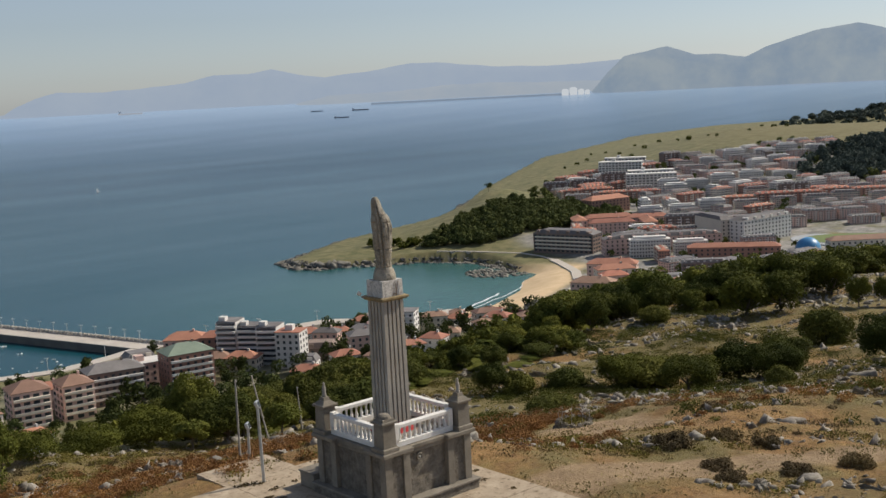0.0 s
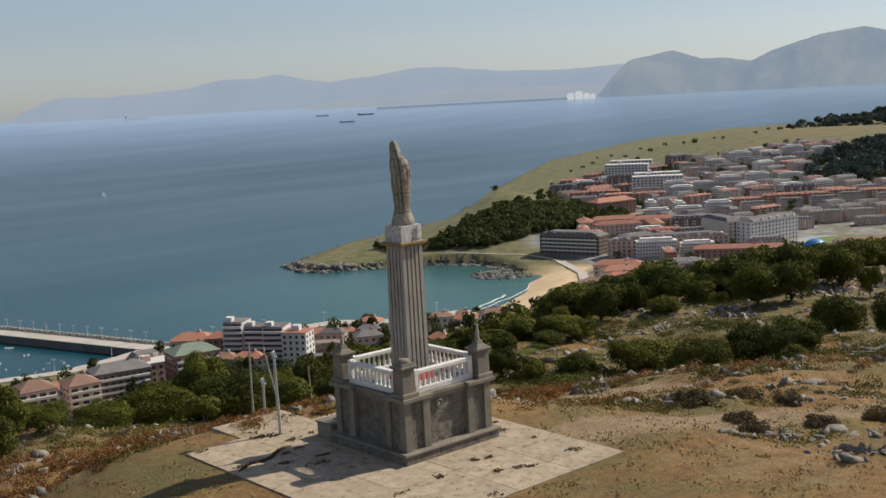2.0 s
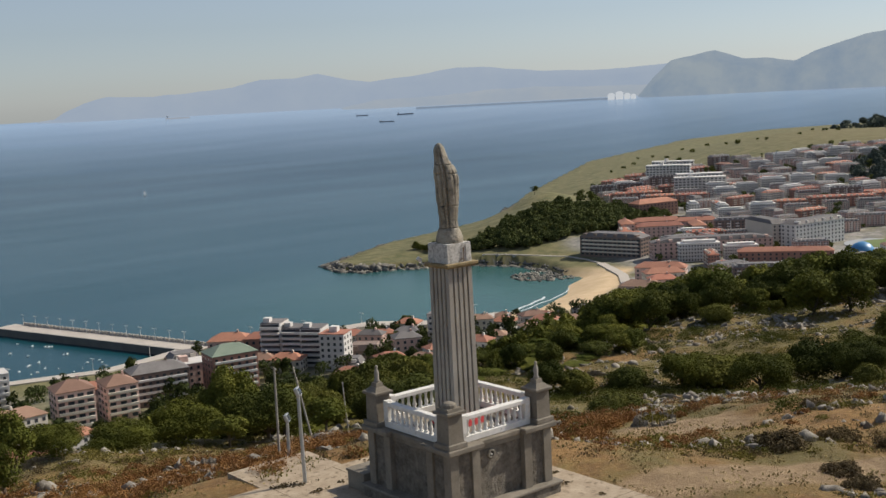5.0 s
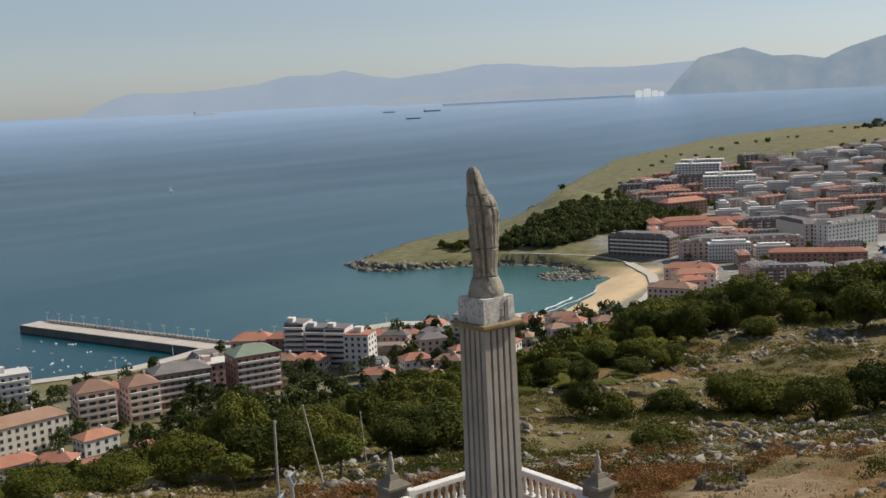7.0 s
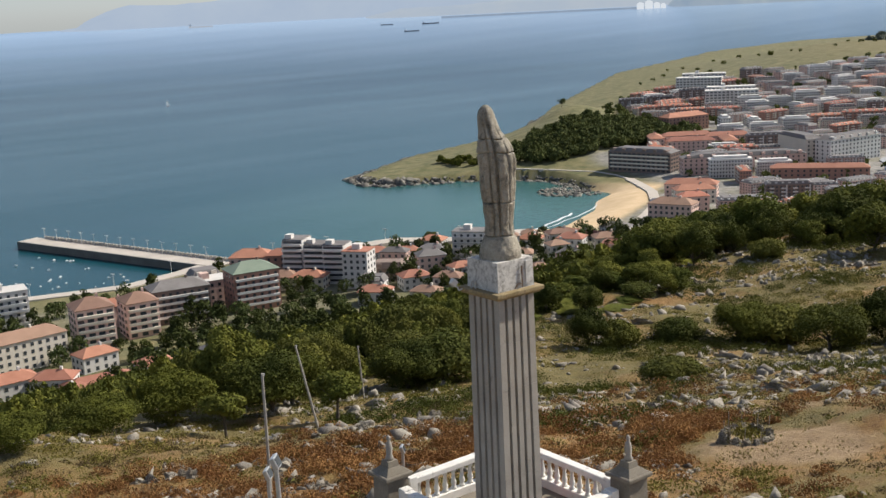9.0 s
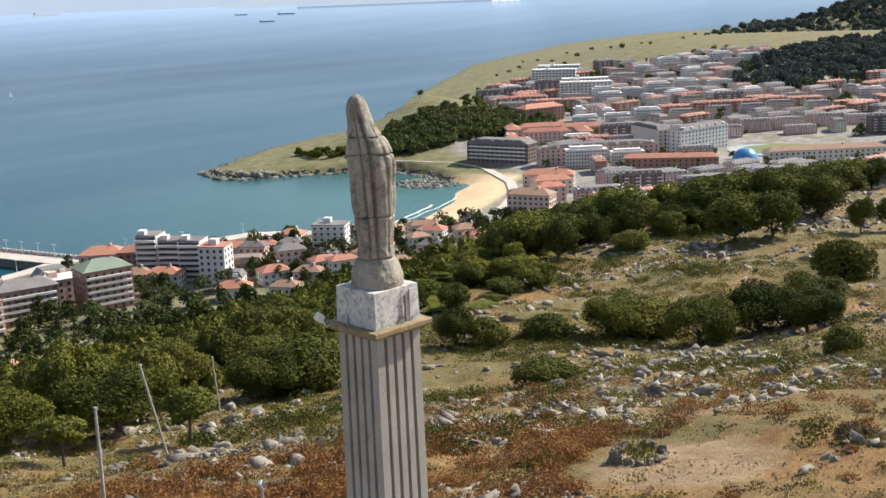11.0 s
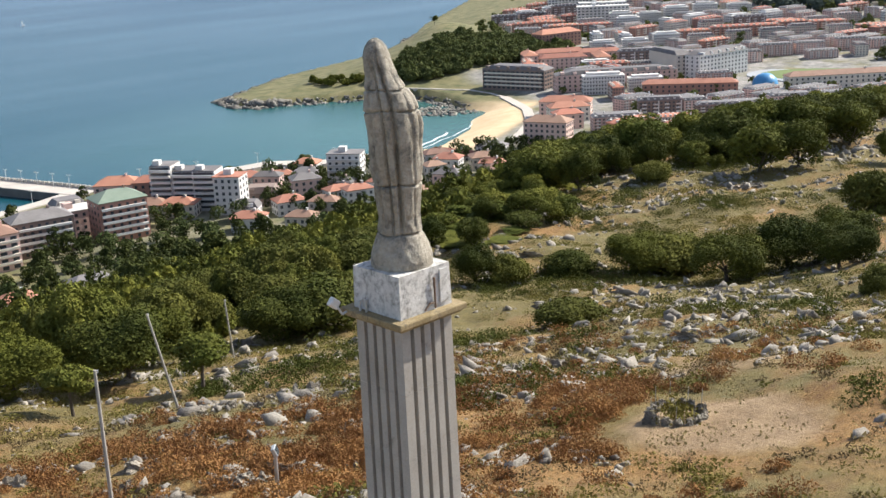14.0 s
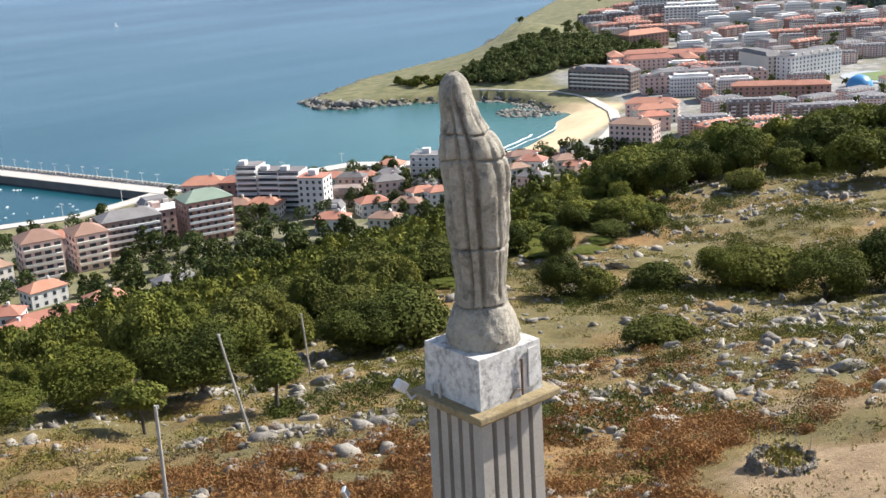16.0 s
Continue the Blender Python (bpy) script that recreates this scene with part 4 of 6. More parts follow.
# the wood on and behind the crest
for k in range(46):
    u, w = rng.uniform(0, 1), rng.normal() * 3.5
    plant((6, 7, 6, 8)[k % 4], 114 + 50 * u + w * 0.55, 99 - 28 * u + 6 * math.sin(9 * u) + w * 0.83, rng.uniform(4.5, 8.5), rng.uniform(3.8, 6.4))
for k in range(84):
    u, w = rng.uniform(0, 1), abs(rng.normal()) * 13
    plant(6 if rng.random() < 0.6 else 8, 122 + 82 * u + w * 0.62, 106 - 24 * u + w * 0.78, rng.uniform(6, 9.5), rng.uniform(4.6, 6.6))
for k in range(58):
    u, w = rng.uniform(0, 1), rng.normal() * 5
    plant((6, 8, 9, 9)[k % 4], 66 + 44 * u - 0.55 * w, 70 + 28 * u + 0.83 * w, rng.uniform(2.8, 4.8), rng.uniform(2.2, 3.6))
for k in range(150):
    u, w = rng.uniform(0, 1), abs(rng.normal()) * 13
    plant((9, 9, 2, 9, 3)[k % 5], 24 + 44 * u - 0.4 * w, 59 + 14 * u + 0.9 * w, rng.uniform(2.0, 3.6), rng.uniform(2.0, 3.4))


def scatter_wood(name, label, material, places, r, h, leaf, lobes, leaves, trunk=0.5, kinds=5, grow=0.0, cone=0.0):
    """Many trees too many to count, as one joined mass of leaves."""
    protos = [crown(r * rng.uniform(0.85, 1.15), h * rng.uniform(0.85, 1.2), trunk, lobes, leaves, leaf, 0.42, cone)[0] for _ in range(kinds)]
    xs, ys = np.array([p[0] for p in places]), np.array([p[1] for p in places])
    zs = height(xs, ys)
    out = []
    for x, y, z in zip(xs, ys, zs):
        a, s = rng.uniform(0, 6.28), rng.uniform(0.6, 1.4) * (min(max(math.hypot(x, y) / grow, 0.5), 1.0) if grow else 1.0)
        p = protos[int(rng.integers(0, kinds))]
        c, n = math.cos(a) * s, math.sin(a) * s
        out.append(np.stack([p[:, 0] * c - p[:, 1] * n + x, p[:, 0] * n + p[:, 1] * c + y, p[:, 2] * s * rng.uniform(0.85, 1.25) + z - 0.4], 1))
    v = np.concatenate(out)
    tagged(new(name, mesh_of(name, v, np.arange(len(v)).reshape(-1, 3), material)), label, "trees", kind="stuff")


def hill_s(x, y):
    gx, gy = np.where(x > 0, x, 0.15 * x), np.where(y > 0, y, 0.2 * y)
    return 0.1 * gx + 0.2 * gy + 0.13 * np.maximum(-x - 9, 0) - np.clip(8 + 0.19 * x, 6.5, 36)


px, py = rng.uniform(-70, 360, 16000), rng.uniform(15, 400, 16000)
pz, ps = height(px, py), hill_s(px, py)
az = np.degrees(np.arctan2(px, py))
ok = (ps > 0.8) & (np.hypot(px, py) < 400) & (az > -20) & (az < 66)
ok &= ~((px < 25) & (ps < 1.5)) & ~((az < 13) & (np.hypot(px, py) < 85) & (ps < 5.5)) & ~(np.hypot((px - 20) / 22, (py - 42) / 14) < 1)
ok &= np.hypot((px - 118) / 42, (py - 350) / 75) > 1
flank = np.stack([px[ok], py[ok]], 1)
half = rng.random(len(flank))
scatter_wood("hillside_wood_dark", "dense dark oak wood on the hill flank", OAK, flank[half < 0.17][:1250], 2.7, 3.9, 0.36, 16, 420, 0.0, 5, 190)
scatter_wood("hillside_wood_light", "dense light green wood on the hill flank", LIGHTLEAF, flank[(half > 0.24) & (half < 0.50)][:1800], 2.0, 4.2, 0.34, 18, 400, 0.0, 6, 190, 0.4)
px, py = rng.uniform(20, 560, 5000), rng.uniform(230, 520, 5000)
pz, c = height(px, py), inland(px, py)
d = np.hypot(px, py)
ok = (np.hypot((px - 122) / 34, (py - 365) / 45) > 1) & (pz < -117) & (c > 45) & (d > 280) & (d < 640)
ok &= (d < 440) | (rng.random(5000) < 0.5)
parks = np.stack([px[ok], py[ok]], 1)
half = rng.random(len(parks))
GROVES = (parks, half)


def stone_mesh(seed, sub, rough=0.5, name="rock", material=None):
    """An angular weathered limestone block."""
    bm = bmesh.new()
    bmesh.ops.create_icosphere(bm, subdivisions=sub, radius=1)
    r = random.Random(seed)
    planes = [(Vector((r.uniform(-1, 1), r.uniform(-1, 1), r.uniform(-0.1, 0.8))).normalized(), r.uniform(0.22, 0.58)) for _ in range(11)]
    for v in bm.verts:
        p = v.co.copy()
        for n, dd in planes:
            over = p.dot(n) - dd
            if over > 0:
                p -= n * over
        p += p.normalized() * rough * 0.6 * noise.fractal(p * 3.1 + Vector((seed * 3.1, 0, 0)), 0.7, 2.1, 4)
        v.co = p
    return bm_mesh(name, bm, material or LIME)


ROCKS = [stone_mesh(k + 1, 3, 0.95) for k in range(8)]
PEBBLES = [stone_mesh(k + 20, 1, 1.5) for k in range(9)]
STRIKE = radians(-38)


def rockiness(x, y):
    n = noise.fractal(Vector((x * 0.09, y * 0.09, 3.1)), 1.0, 2.0, 4)
    line = noise.noise(Vector(((x * math.cos(STRIKE) + y * math.sin(STRIKE)) * 0.06, (-x * math.sin(STRIKE) + y * math.cos(STRIKE)) * 0.45, 7.7)))
    v = 0.35 + 0.55 * n + 0.75 * line
    if math.hypot((x - 36) / 14, (y - 19) / 9) < 1:
        v += 0.35
    if seg_dist(np.array([x]), np.array([y]), PATHWAY)[0] < 2.5 or math.hypot(x - 22, y - 8.5) < 5 or math.hypot((x - 31), y - 14) < 2.5:
        v -= 1
    if math.hypot((x - 134) / 26, (y - 76) / 14) < 1 or math.hypot((x - 165) / 20, (y - 72) / 14) < 1:
        v += 0.45
    if -8 < x < 5 and -9 < y < 8.5:
        v -= 9
    if (y < -4 + 0.25 * x and x < 9.5) or (x < -7 and y < 7):
        v -= 1.2
    if 9.5 < x < 26 and -16 < y < -0.6 * x - 2:
        v += 0.45
    if math.hypot((x - 17) / 10, (y - 17) / 9) < 1:
        v -= 0.12
    return v


big = 0
small_v, small_f, base_i = [], [], 0
tx, ty = rng.uniform(-24, 185, 84000), rng.uniform(-28, 95, 84000)
near = rng.random(84000) < np.clip(26 / (8 + np.hypot(tx - 15, ty - 12)), 0.2, 1)
tx, ty = tx[near], ty[near]
tz, ts = height(tx, ty), hill_s(tx, ty)
for x, y, z, hs in zip(tx, ty, tz, ts):
    if hs > 1.0 or len(small_v) > 12500:
        continue
    v = rockiness(x, y)
    if v < 0.20 + 0.44 * rng.random():
        continue
    far = math.hypot(x, y)
    if v > 0.62 and big < 292 and rng.random() < 0.05:
        run = rng.integers(3, 8)
        along, across = Vector((math.cos(STRIKE), math.sin(STRIKE))), Vector((-math.sin(STRIKE), math.cos(STRIKE)))
        for k in range(run):
            s = rng.uniform(0.26, 0.58) * (1 + 0.010 * far)
            q = Vector((x, y)) + along * (k - run / 2) * 0.75 * s + along * rng.normal() * 0.4 + across * rng.normal() * 0.35
            if -8 < q.x < 5 and -9 < q.y < 8.5:
                continue
            m = Matrix.Translation((q.x, q.y, ground_at(q.x, q.y) + 0.06 * s)) @ Matrix.Rotation(STRIKE + rng.normal() * 0.3, 4, "Z") @ Matrix.Rotation(rng.normal() * 0.2, 4, "X") @ Matrix.Diagonal((s * rng.uniform(1.0, 1.9), s * rng.uniform(0.6, 0.95), s * rng.uniform(0.55, 1.0), 1))
            ob = new("rock", ROCKS[int(rng.integers(0, 8))])
            ob.matrix_basis = m
            tagged(ob, "weathered grey limestone boulder half sunk in turf", "rock", "limestone outcrops")
            big += 1
        continue
    s = (0.07 + 0.17 * rng.random() + 0.42 * rng.random() ** 5) * (1 + 0.005 * far)
    me = PEBBLES[int(rng.integers(0, 9))]
    m = Matrix.Translation((x, y, z + 0.15 * s)) @ Matrix.Rotation(STRIKE + rng.normal() * 0.5, 4, "Z") @ Matrix.Rotation(rng.normal() * 0.5, 4, "X") @ Matrix.Rotation(rng.normal() * 0.4, 4, "Y") @ Matrix.Diagonal((s * rng.uniform(0.8, 1.7), s * 0.75, s * rng.uniform(0.6, 1.1), 1))
    co = np.array([m @ w.co for w in me.vertices])
    small_v.append(co)
    small_f.append(np.array([p.vertices[:] for p in me.polygons]) + base_i)
    base_i += len(co)
tagged(new("limestone_rubble", mesh_of("limestone_rubble", np.concatenate(small_v), np.concatenate(small_f), LIME_SMALL)), "pale limestone rubble strewn over the hill", "rocks", kind="stuff")


def tufts(name, label, material, count, area, weight, blades, size, tall, up):
    """Low plants in patches, as one joined mass of blades."""
    pts = []
    k = 0
    while len(pts) < count and k < count * 30:
        k += 1
        x, y = rng.uniform(area[0], area[1]), rng.uniform(area[2], area[3])
        if -7.4 < x < 4.3 and -7.7 < y < 6.0 or hill_s(np.array(x), np.array(y)) > 1.5:
            continue
        if weight(x, y) > rng.random():
            pts.append((x, y))
    pts = np.array(pts)
    z = height(pts[:, 0], pts[:, 1])
    c = np.repeat(np.stack([pts[:, 0], pts[:, 1], z], 1), blades, 0)
    c += rng.normal(size=c.shape) * np.array([max(size * 1.1, 0.2), max(size * 1.1, 0.2), 0]) + np.array([0, 0, 1]) * (np.abs(rng.normal(size=len(c))) * tall)[:, None]
    v, f = leaf_quads(c, size, 0.0, up)
    tagged(new(name, mesh_of(name, v, f, material)), label, "plants", kind="stuff")


def patch(x, y, scale, seed):
    return noise.fractal(Vector((x * scale, y * scale, seed)), 1.0, 2.0, 3)


def bracken_weight(x, y):
    w = 0.0
    if math.hypot((x - 17) / 11, (y - 17.5) / 9) < 1 + 0.3 * patch(x, y, 0.3, 9):
        w = 0.75
    if -14 < x < 10 and 9 < y < 30:
        w = max(w, 0.55 + 0.6 * patch(x, y, 0.2, 2))
    if math.hypot(x - 22, y - 8) < 4.6:
        w = 0
    return w * (0.5 + 0.9 * patch(x, y, 0.25, 5)) + 0.04


def heath_weight(x, y):
    if seg_dist(np.array([x]), np.array([y]), PATHWAY)[0] < 2 or math.hypot(x - 22, y - 8) < 5 or (y < -2 and x < 9):
        return 0.02
    return max(0.0, 0.18 + 0.9 * patch(x, y, 0.11, 4))


def lawn(x, y):
    return (y < -0.5 and x < 10) or seg_dist(np.array([x]), np.array([y]), PATHWAY)[0] < 3.0 or math.hypot(x - 22, y - 8) < 4.8 or (x < -4 and y < 8)


def mounds(name, label, material, count, area, weight, leaves, r, h, size):
    """Low rounded plants in patches, each a small dome of leaves."""
    pts, k = [], 0
    while len(pts) < count and k < count * 40:
        k += 1
        x, y = rng.uniform(area[0], area[1]), rng.uniform(area[2], area[3])
        if -7.6 < x < 4.5 and -7.9 < y < 6.2 or hill_s(np.array(x), np.array(y)) > 1.5:
            continue
        if weight(x, y) * (0.03 if lawn(x, y) else 1.0) > rng.random():
            pts.append((x, y))
    pts = np.array(pts)
    z = height(pts[:, 0], pts[:, 1])
    k = (0.6 + 0.8 * rng.random(len(pts))) * (1 + 0.006 * np.hypot(pts[:, 0], pts[:, 1]))
    u = rng.normal(size=(len(pts), leaves, 3))
    u /= np.linalg.norm(u, axis=2)[:, :, None]
    u *= (rng.random((len(pts), leaves)) ** 0.4)[:, :, None]
    u[:, :, 2] = np.abs(u[:, :, 2])
    c = np.stack([pts[:, 0], pts[:, 1], z - 0.04], 1)[:, None, :] + u * np.array([r, r, h]) * k[:, None, None]
    v, f = leaf_quads(c.reshape(-1, 3), size, 0.0, 0.25, 0.4)
    tagged(new(name, mesh_of(name, v, f, material)), label, "plants", kind="stuff")


mounds("bracken", "rusty brown bracken in thick patches", BRACKEN, 1150, (-16, 45, -2, 34), bracken_weight, 300, 0.55, 0.42, 0.065)
mounds("bracken_fringe", "brown dying fern between rocks", HEATHER, 900, (-16, 60, -8, 40), lambda x, y: 0.25 + 0.7 * patch(x, y, 0.15, 31) if math.hypot(x - 22, y - 8) > 5 else 0.0, 90, 0.4, 0.25, 0.06)
mounds("heath", "olive green low heath between rocks", HEATH, 4600, (-18, 140, -20, 90), heath_weight, 100, 0.6, 0.22, 0.075)
mounds("gorse_patches", "dark green gorse in low patches", GORSE, 1500, (20, 145, -5, 95), lambda x, y: max(0.0, 0.02 + 0.9 * patch(x, y, 0.07, 14)), 170, 0.75, 0.5, 0.09)
tufts("dry_grass", "straw coloured dry grass tufts", DRY, 9000, (-25, 60, -30, 45), lambda x, y: 0.35 + 0.5 * patch(x, y, 0.2, 21), 8, 0.06, 0.05, 0.9)
for x, y, s in [(15.2, -2.6, 0.62), (18.6, -3.2, 0.55), (13.0, -6.8, 0.5), (19.0, -5.4, 0.5), (11.5, -8.5, 0.45), (14.5, -9.8, 0.5), (17.5, -11.0, 0.55), (27, 3.5, 0.5)]:
    plant(5, x, y, s * 3.4, s * 1.1)


for k in range(46):
    x, y, s = rng.uniform(2, 24), rng.uniform(15, 31), rng.uniform(0.3, 0.62)
    if math.hypot(x - 22, y - 8.5) < 6 or math.hypot(x - 9.1, y - 17.3) < 1.2:
        continue
    for n in range(int(rng.integers(1, 4))):
        qx, qy = x + n * 0.8 * s * math.cos(STRIKE), y + n * 0.8 * s * math.sin(STRIKE)
        ob = new("rock", ROCKS[int(rng.integers(0, 8))])
        ob.matrix_basis = Matrix.Translation((qx, qy, ground_at(qx, qy) + 0.1 * s)) @ Matrix.Rotation(STRIKE + rng.normal() * 0.4, 4, "Z") @ Matrix.Diagonal((s * rng.uniform(1.0, 1.7), s * rng.uniform(0.7, 1.0), s * rng.uniform(0.6, 1.0), 1))
        tagged(ob, "pale weathered limestone boulder among rusty bracken", "rock", "limestone outcrops")


def stone_ring(x, y):
    z = ground_at(x, y)
    p = tagged(empty("stone_planter", x, y, z), "round dry stone planter with sticks and a sapling", "planter")
    for row, (n, r) in enumerate(((17, 1.12), (16, 1.05), (15, 0.98))):
        for k in range(n):
            a = 2 * math.pi * (k + 0.5 * row) / n
            ob = part("stone", ROCKS[k % 6], None, p)
            ob.matrix_basis = Matrix.Translation((r * math.cos(a), r * math.sin(a), 0.08 + 0.17 * row)) @ Matrix.Rotation(a + rng.normal() * 0.3, 4, "Z") @ Matrix.Diagonal((0.2, 0.26, 0.15, 1))
    v, f = leaf_quads(np.concatenate([rng.normal(size=(420, 3)) * np.array([0.40, 0.40, 0.03]) + np.array([0, 0, 0.40]), rng.normal(size=(30, 3)) * np.array([0.16, 0.16, 0.2]) + np.array([0, 0.1, 0.95])]), 0.07, 0, 0.4)
    tagged(part("greenery", mesh_of("greenery", v, f, HEATH), None, p), kind="stuff")
    for k in range(9):
        a = 2 * math.pi * k / 9 + 0.2
        part("stick", tube(bmesh.new(), (0.95 * math.cos(a), 0.95 * math.sin(a), 0.3), (0.98 * math.cos(a) + 0.05, 0.98 * math.sin(a), rng.uniform(0.75, 1.15)), 0.018, 0.012, 5), WOODPOLE, p)


stone_ring(21.6, 9.7)


def slab_weeds():
    """Dry weeds and dirt in the joints and cracks of the terrace."""
    c = []
    for k in range(46):
        x, y = rng.uniform(-7.1, 4.0), rng.uniform(-7.3, 5.6)
        if max(abs(x), abs(y)) < 2.8:
            continue
        n = int(rng.integers(14, 60))
        c.append(rng.normal(size=(n, 3)) * np.array([rng.uniform(0.06, 0.24), rng.uniform(0.04, 0.12), 0.008]) + np.array([x, y, 0.018]))
    for u in np.linspace(0, 1, 90):
        c.append(rng.normal(size=(7, 3)) * np.array([0.05, 0.05, 0.012]) + np.array([-6.9 + 2.9 * u, 2.2 + 1.0 * u + 0.15 * math.sin(9 * u), 0.02]))
    v, f = leaf_quads(np.concatenate(c), 0.05, 0.7, 0.0)
    tagged(new("slab_weeds", mesh_of("slab_weeds", v, f, HEATHER)), "dry brown weeds in the cracks of the terrace", "weeds", kind="stuff")


slab_weeds()


# ---------------------------------------------------------------- the town
def pane_mesh(w, h):
    return bm_mesh("window", boxes((-w / 2, w / 2, -0.10, 0.02, 0, h)), GLASSY)


PANES = {k: pane_mesh(*k) for k in ((1.3, 1.5), (2.6, 1.6), (1.0, 1.3))}


def hip_roof(bm, w, d, z, rise, over=0.5, ridge_k=0.45):
    w, d = w / 2 + over, d / 2 + over
    lo = [bm.verts.new((x, y, z)) for x, y in ((-w, -d), (w, -d), (w, d), (-w, d))]
    lo2 = [bm.verts.new((x, y, z + 0.25)) for x, y in ((-w, -d), (w, -d), (w, d), (-w, d))]
    a, b = (bm.verts.new((-max(w - d, 0.1) - d * ridge_k * 0.3, 0, z + rise)), bm.verts.new((max(w - d, 0.1) + d * ridge_k * 0.3, 0, z + rise)))
    bm.faces.new(lo[::-1])
    for k in range(4):
        bm.faces.new((lo[k], lo[(k + 1) % 4], lo2[(k + 1) % 4], lo2[k]))
    bm.faces.new((lo2[0], lo2[1], b, a)), bm.faces.new((lo2[1], lo2[2], b)), bm.faces.new((lo2[2], lo2[3], a, b)), bm.faces.new((lo2[3], lo2[0], a))
    return bm


def facade_windows(w, d, floors, step, fh=3.0, z0=0.9):
    """Places of the windows on the four sides: x, y, z and turn."""
    out = []
    for f in range(floors):
        for half, depth, turn in ((w, d, 0), (d, w, 90), (w, d, 180), (d, w, 270)):
            n = max(1, int(half // step))
            for k in range(n):
                u = -half / 2 + half * (k + 0.5) / n
                c, s = math.cos(radians(turn)), math.sin(radians(turn))
                out.append((u * c + depth / 2 * s, u * s - depth / 2 * c, z0 + f * fh, turn))
    return out


def building(name, label, x, y, turn, w, d, floors, wall, roof, style="hip", near=True, balcony=None, pane=(1.3, 1.5), step=3.2, group="", z=None):
    """A house or block of flats: walls, storeys of windows, balconies, roof, chimney or lift house."""
    h = floors * 3.0 + 0.6
    b = tagged(empty(name, x, y, (ground_at(x, y) if z is None else z) - 0.2, turn), label, "building", group)
    part("wall", boxes((-w / 2, w / 2, -d / 2, d / 2, -3, h)), wall, b)
    spots = facade_windows(w, d, floors, step)
    if near:
        for wx, wy, wz, t in spots:
            if t in (0, 90, 270):
                o = part("window", PANES[pane], None, b)
                o.matrix_basis = pose(wx, wy, wz, 0, 0, t)
    else:
        bm = bmesh.new()
        for wx, wy, wz, t in spots:
            box(bm, -pane[0] / 2, pane[0] / 2, -0.10, 0.02, 0, pane[1], 0, pose(wx, wy, wz, 0, 0, t))
        tagged(part("glazing", bm, CURTAINED, b), kind="stuff")
    if balcony:
        for f in range(1, floors):
            part("balcony", boxes((-w * 0.46, w * 0.46, -d / 2 - 1.2, -d / 2 - 0.001, f * 3.0 + 0.15, f * 3.0 + 1.15)), balcony, b)
    if style == "hip":
        part("roof", hip_roof(bmesh.new(), w, d, h, min(w, d) * 0.22 + 0.6), roof, b)
        part("chimney", boxes((w * 0.15, w * 0.15 + 0.9, -0.6, 0.6, h + 0.5, h + min(w, d) * 0.22 + 1.6)), wall, b)
    elif style == "flat":
        part("roof", boxes((-w / 2 - 0.3, w / 2 + 0.3, -d / 2 - 0.3, d / 2 + 0.3, h, h + 0.35)), roof, b)
        part("lift_house", boxes((-w * 0.2, -w * 0.2 + 4, -1.5, 2.5, h + 0.35, h + 3.0)), wall, b)
    elif style == "attic":
        bm = frustum(bmesh.new(), h, 0.5, h + 2.8, 0.36)
        bmesh.ops.scale(bm, vec=(w + 0.8, d + 0.8, 1), verts=bm.verts)
        part("roof", bm, roof, b)
        for k in range(max(2, int(w // 9))):
            u = -w / 2 + w * (k + 0.5) / max(2, int(w // 9))
            part("dormer", boxes((u - 1.3, u + 1.3, -d / 2 - 0.1, -d * 0.2, h + 0.1, h + 2.3)), wall, b)
    return b


def facing(x, y):
    return -math.degrees(math.atan2(x, y))


# the stepped white block of flats by the sea
hx, hy = 275.0, 466.0
hotel = tagged(empty("block_of_flats", hx, hy, ground_at(hx, hy) - 0.3, facing(hx, hy) - 22), "tall white stepped block of flats with long balconies", "building")
for k, (x0, x1, fl, off) in enumerate(((-17, -6.2, 8, 0.0), (-6.2, 4.5, 7, 1.2), (4.5, 15.5, 7, 0.2))):
    h = fl * 2.75
    part("wall", boxes((x0, x1, off, off + 13, -3, h)), PLASTER, hotel)
    for f in range(fl):
        part("balcony", boxes((x0 + 0.2, x1 - 0.2, off - 1.6, off - 0.02, f * 2.75 + 0.1, f * 2.75 + 1.25)), PLASTER, hotel)
        part("window_band", boxes((x0 + 0.5, x1 - 0.5, off - 0.1, off + 0.1, f * 2.75 + 1.3, f * 2.75 + 2.6)), GLASSY, hotel)
    part("roof", boxes((x0 + 0.3, x1 - 0.3, off + 0.3, off + 12.7, h, h + 0.5)), SLATE, hotel)
    part("lift_house", boxes((x0 + 1, x0 + 4.5, off + 2, off + 6, h + 0.5, h + 2.6)), PLASTER, hotel)
building("block_of_flats", "white block with a red roof terrace", 287, 444, facing(287, 444) - 22, 13, 12, 6, PLASTER, TILE, "flat")
building("block_of_flats", "red brick block with a green sheet roof", 230, 449, facing(230, 449) + 18, 22, 16, 6, BRICK, GREENROOF, "hip", balcony=PLASTER)
building("villa", "brick house with a red hipped roof by the sea", 262, 506, facing(262, 506) - 15, 22, 14, 4, PINKISH, TILE, balcony=BRICK)
building("villa", "orange house with a bright tile roof", 272, 494, facing(272, 494) - 15, 14, 11, 4, BRICK, TILE)
building("block_of_flats", "dark brick block with a slate roof", 196, 456, facing(196, 456) + 12, 26, 14, 5, DARKBRICK, SLATE, balcony=PLASTER)
building("block_of_flats", "white and pink flats with flat white roof", 218, 470, facing(218, 470) + 15, 18, 13, 4, PINKISH, PLASTER, "flat")
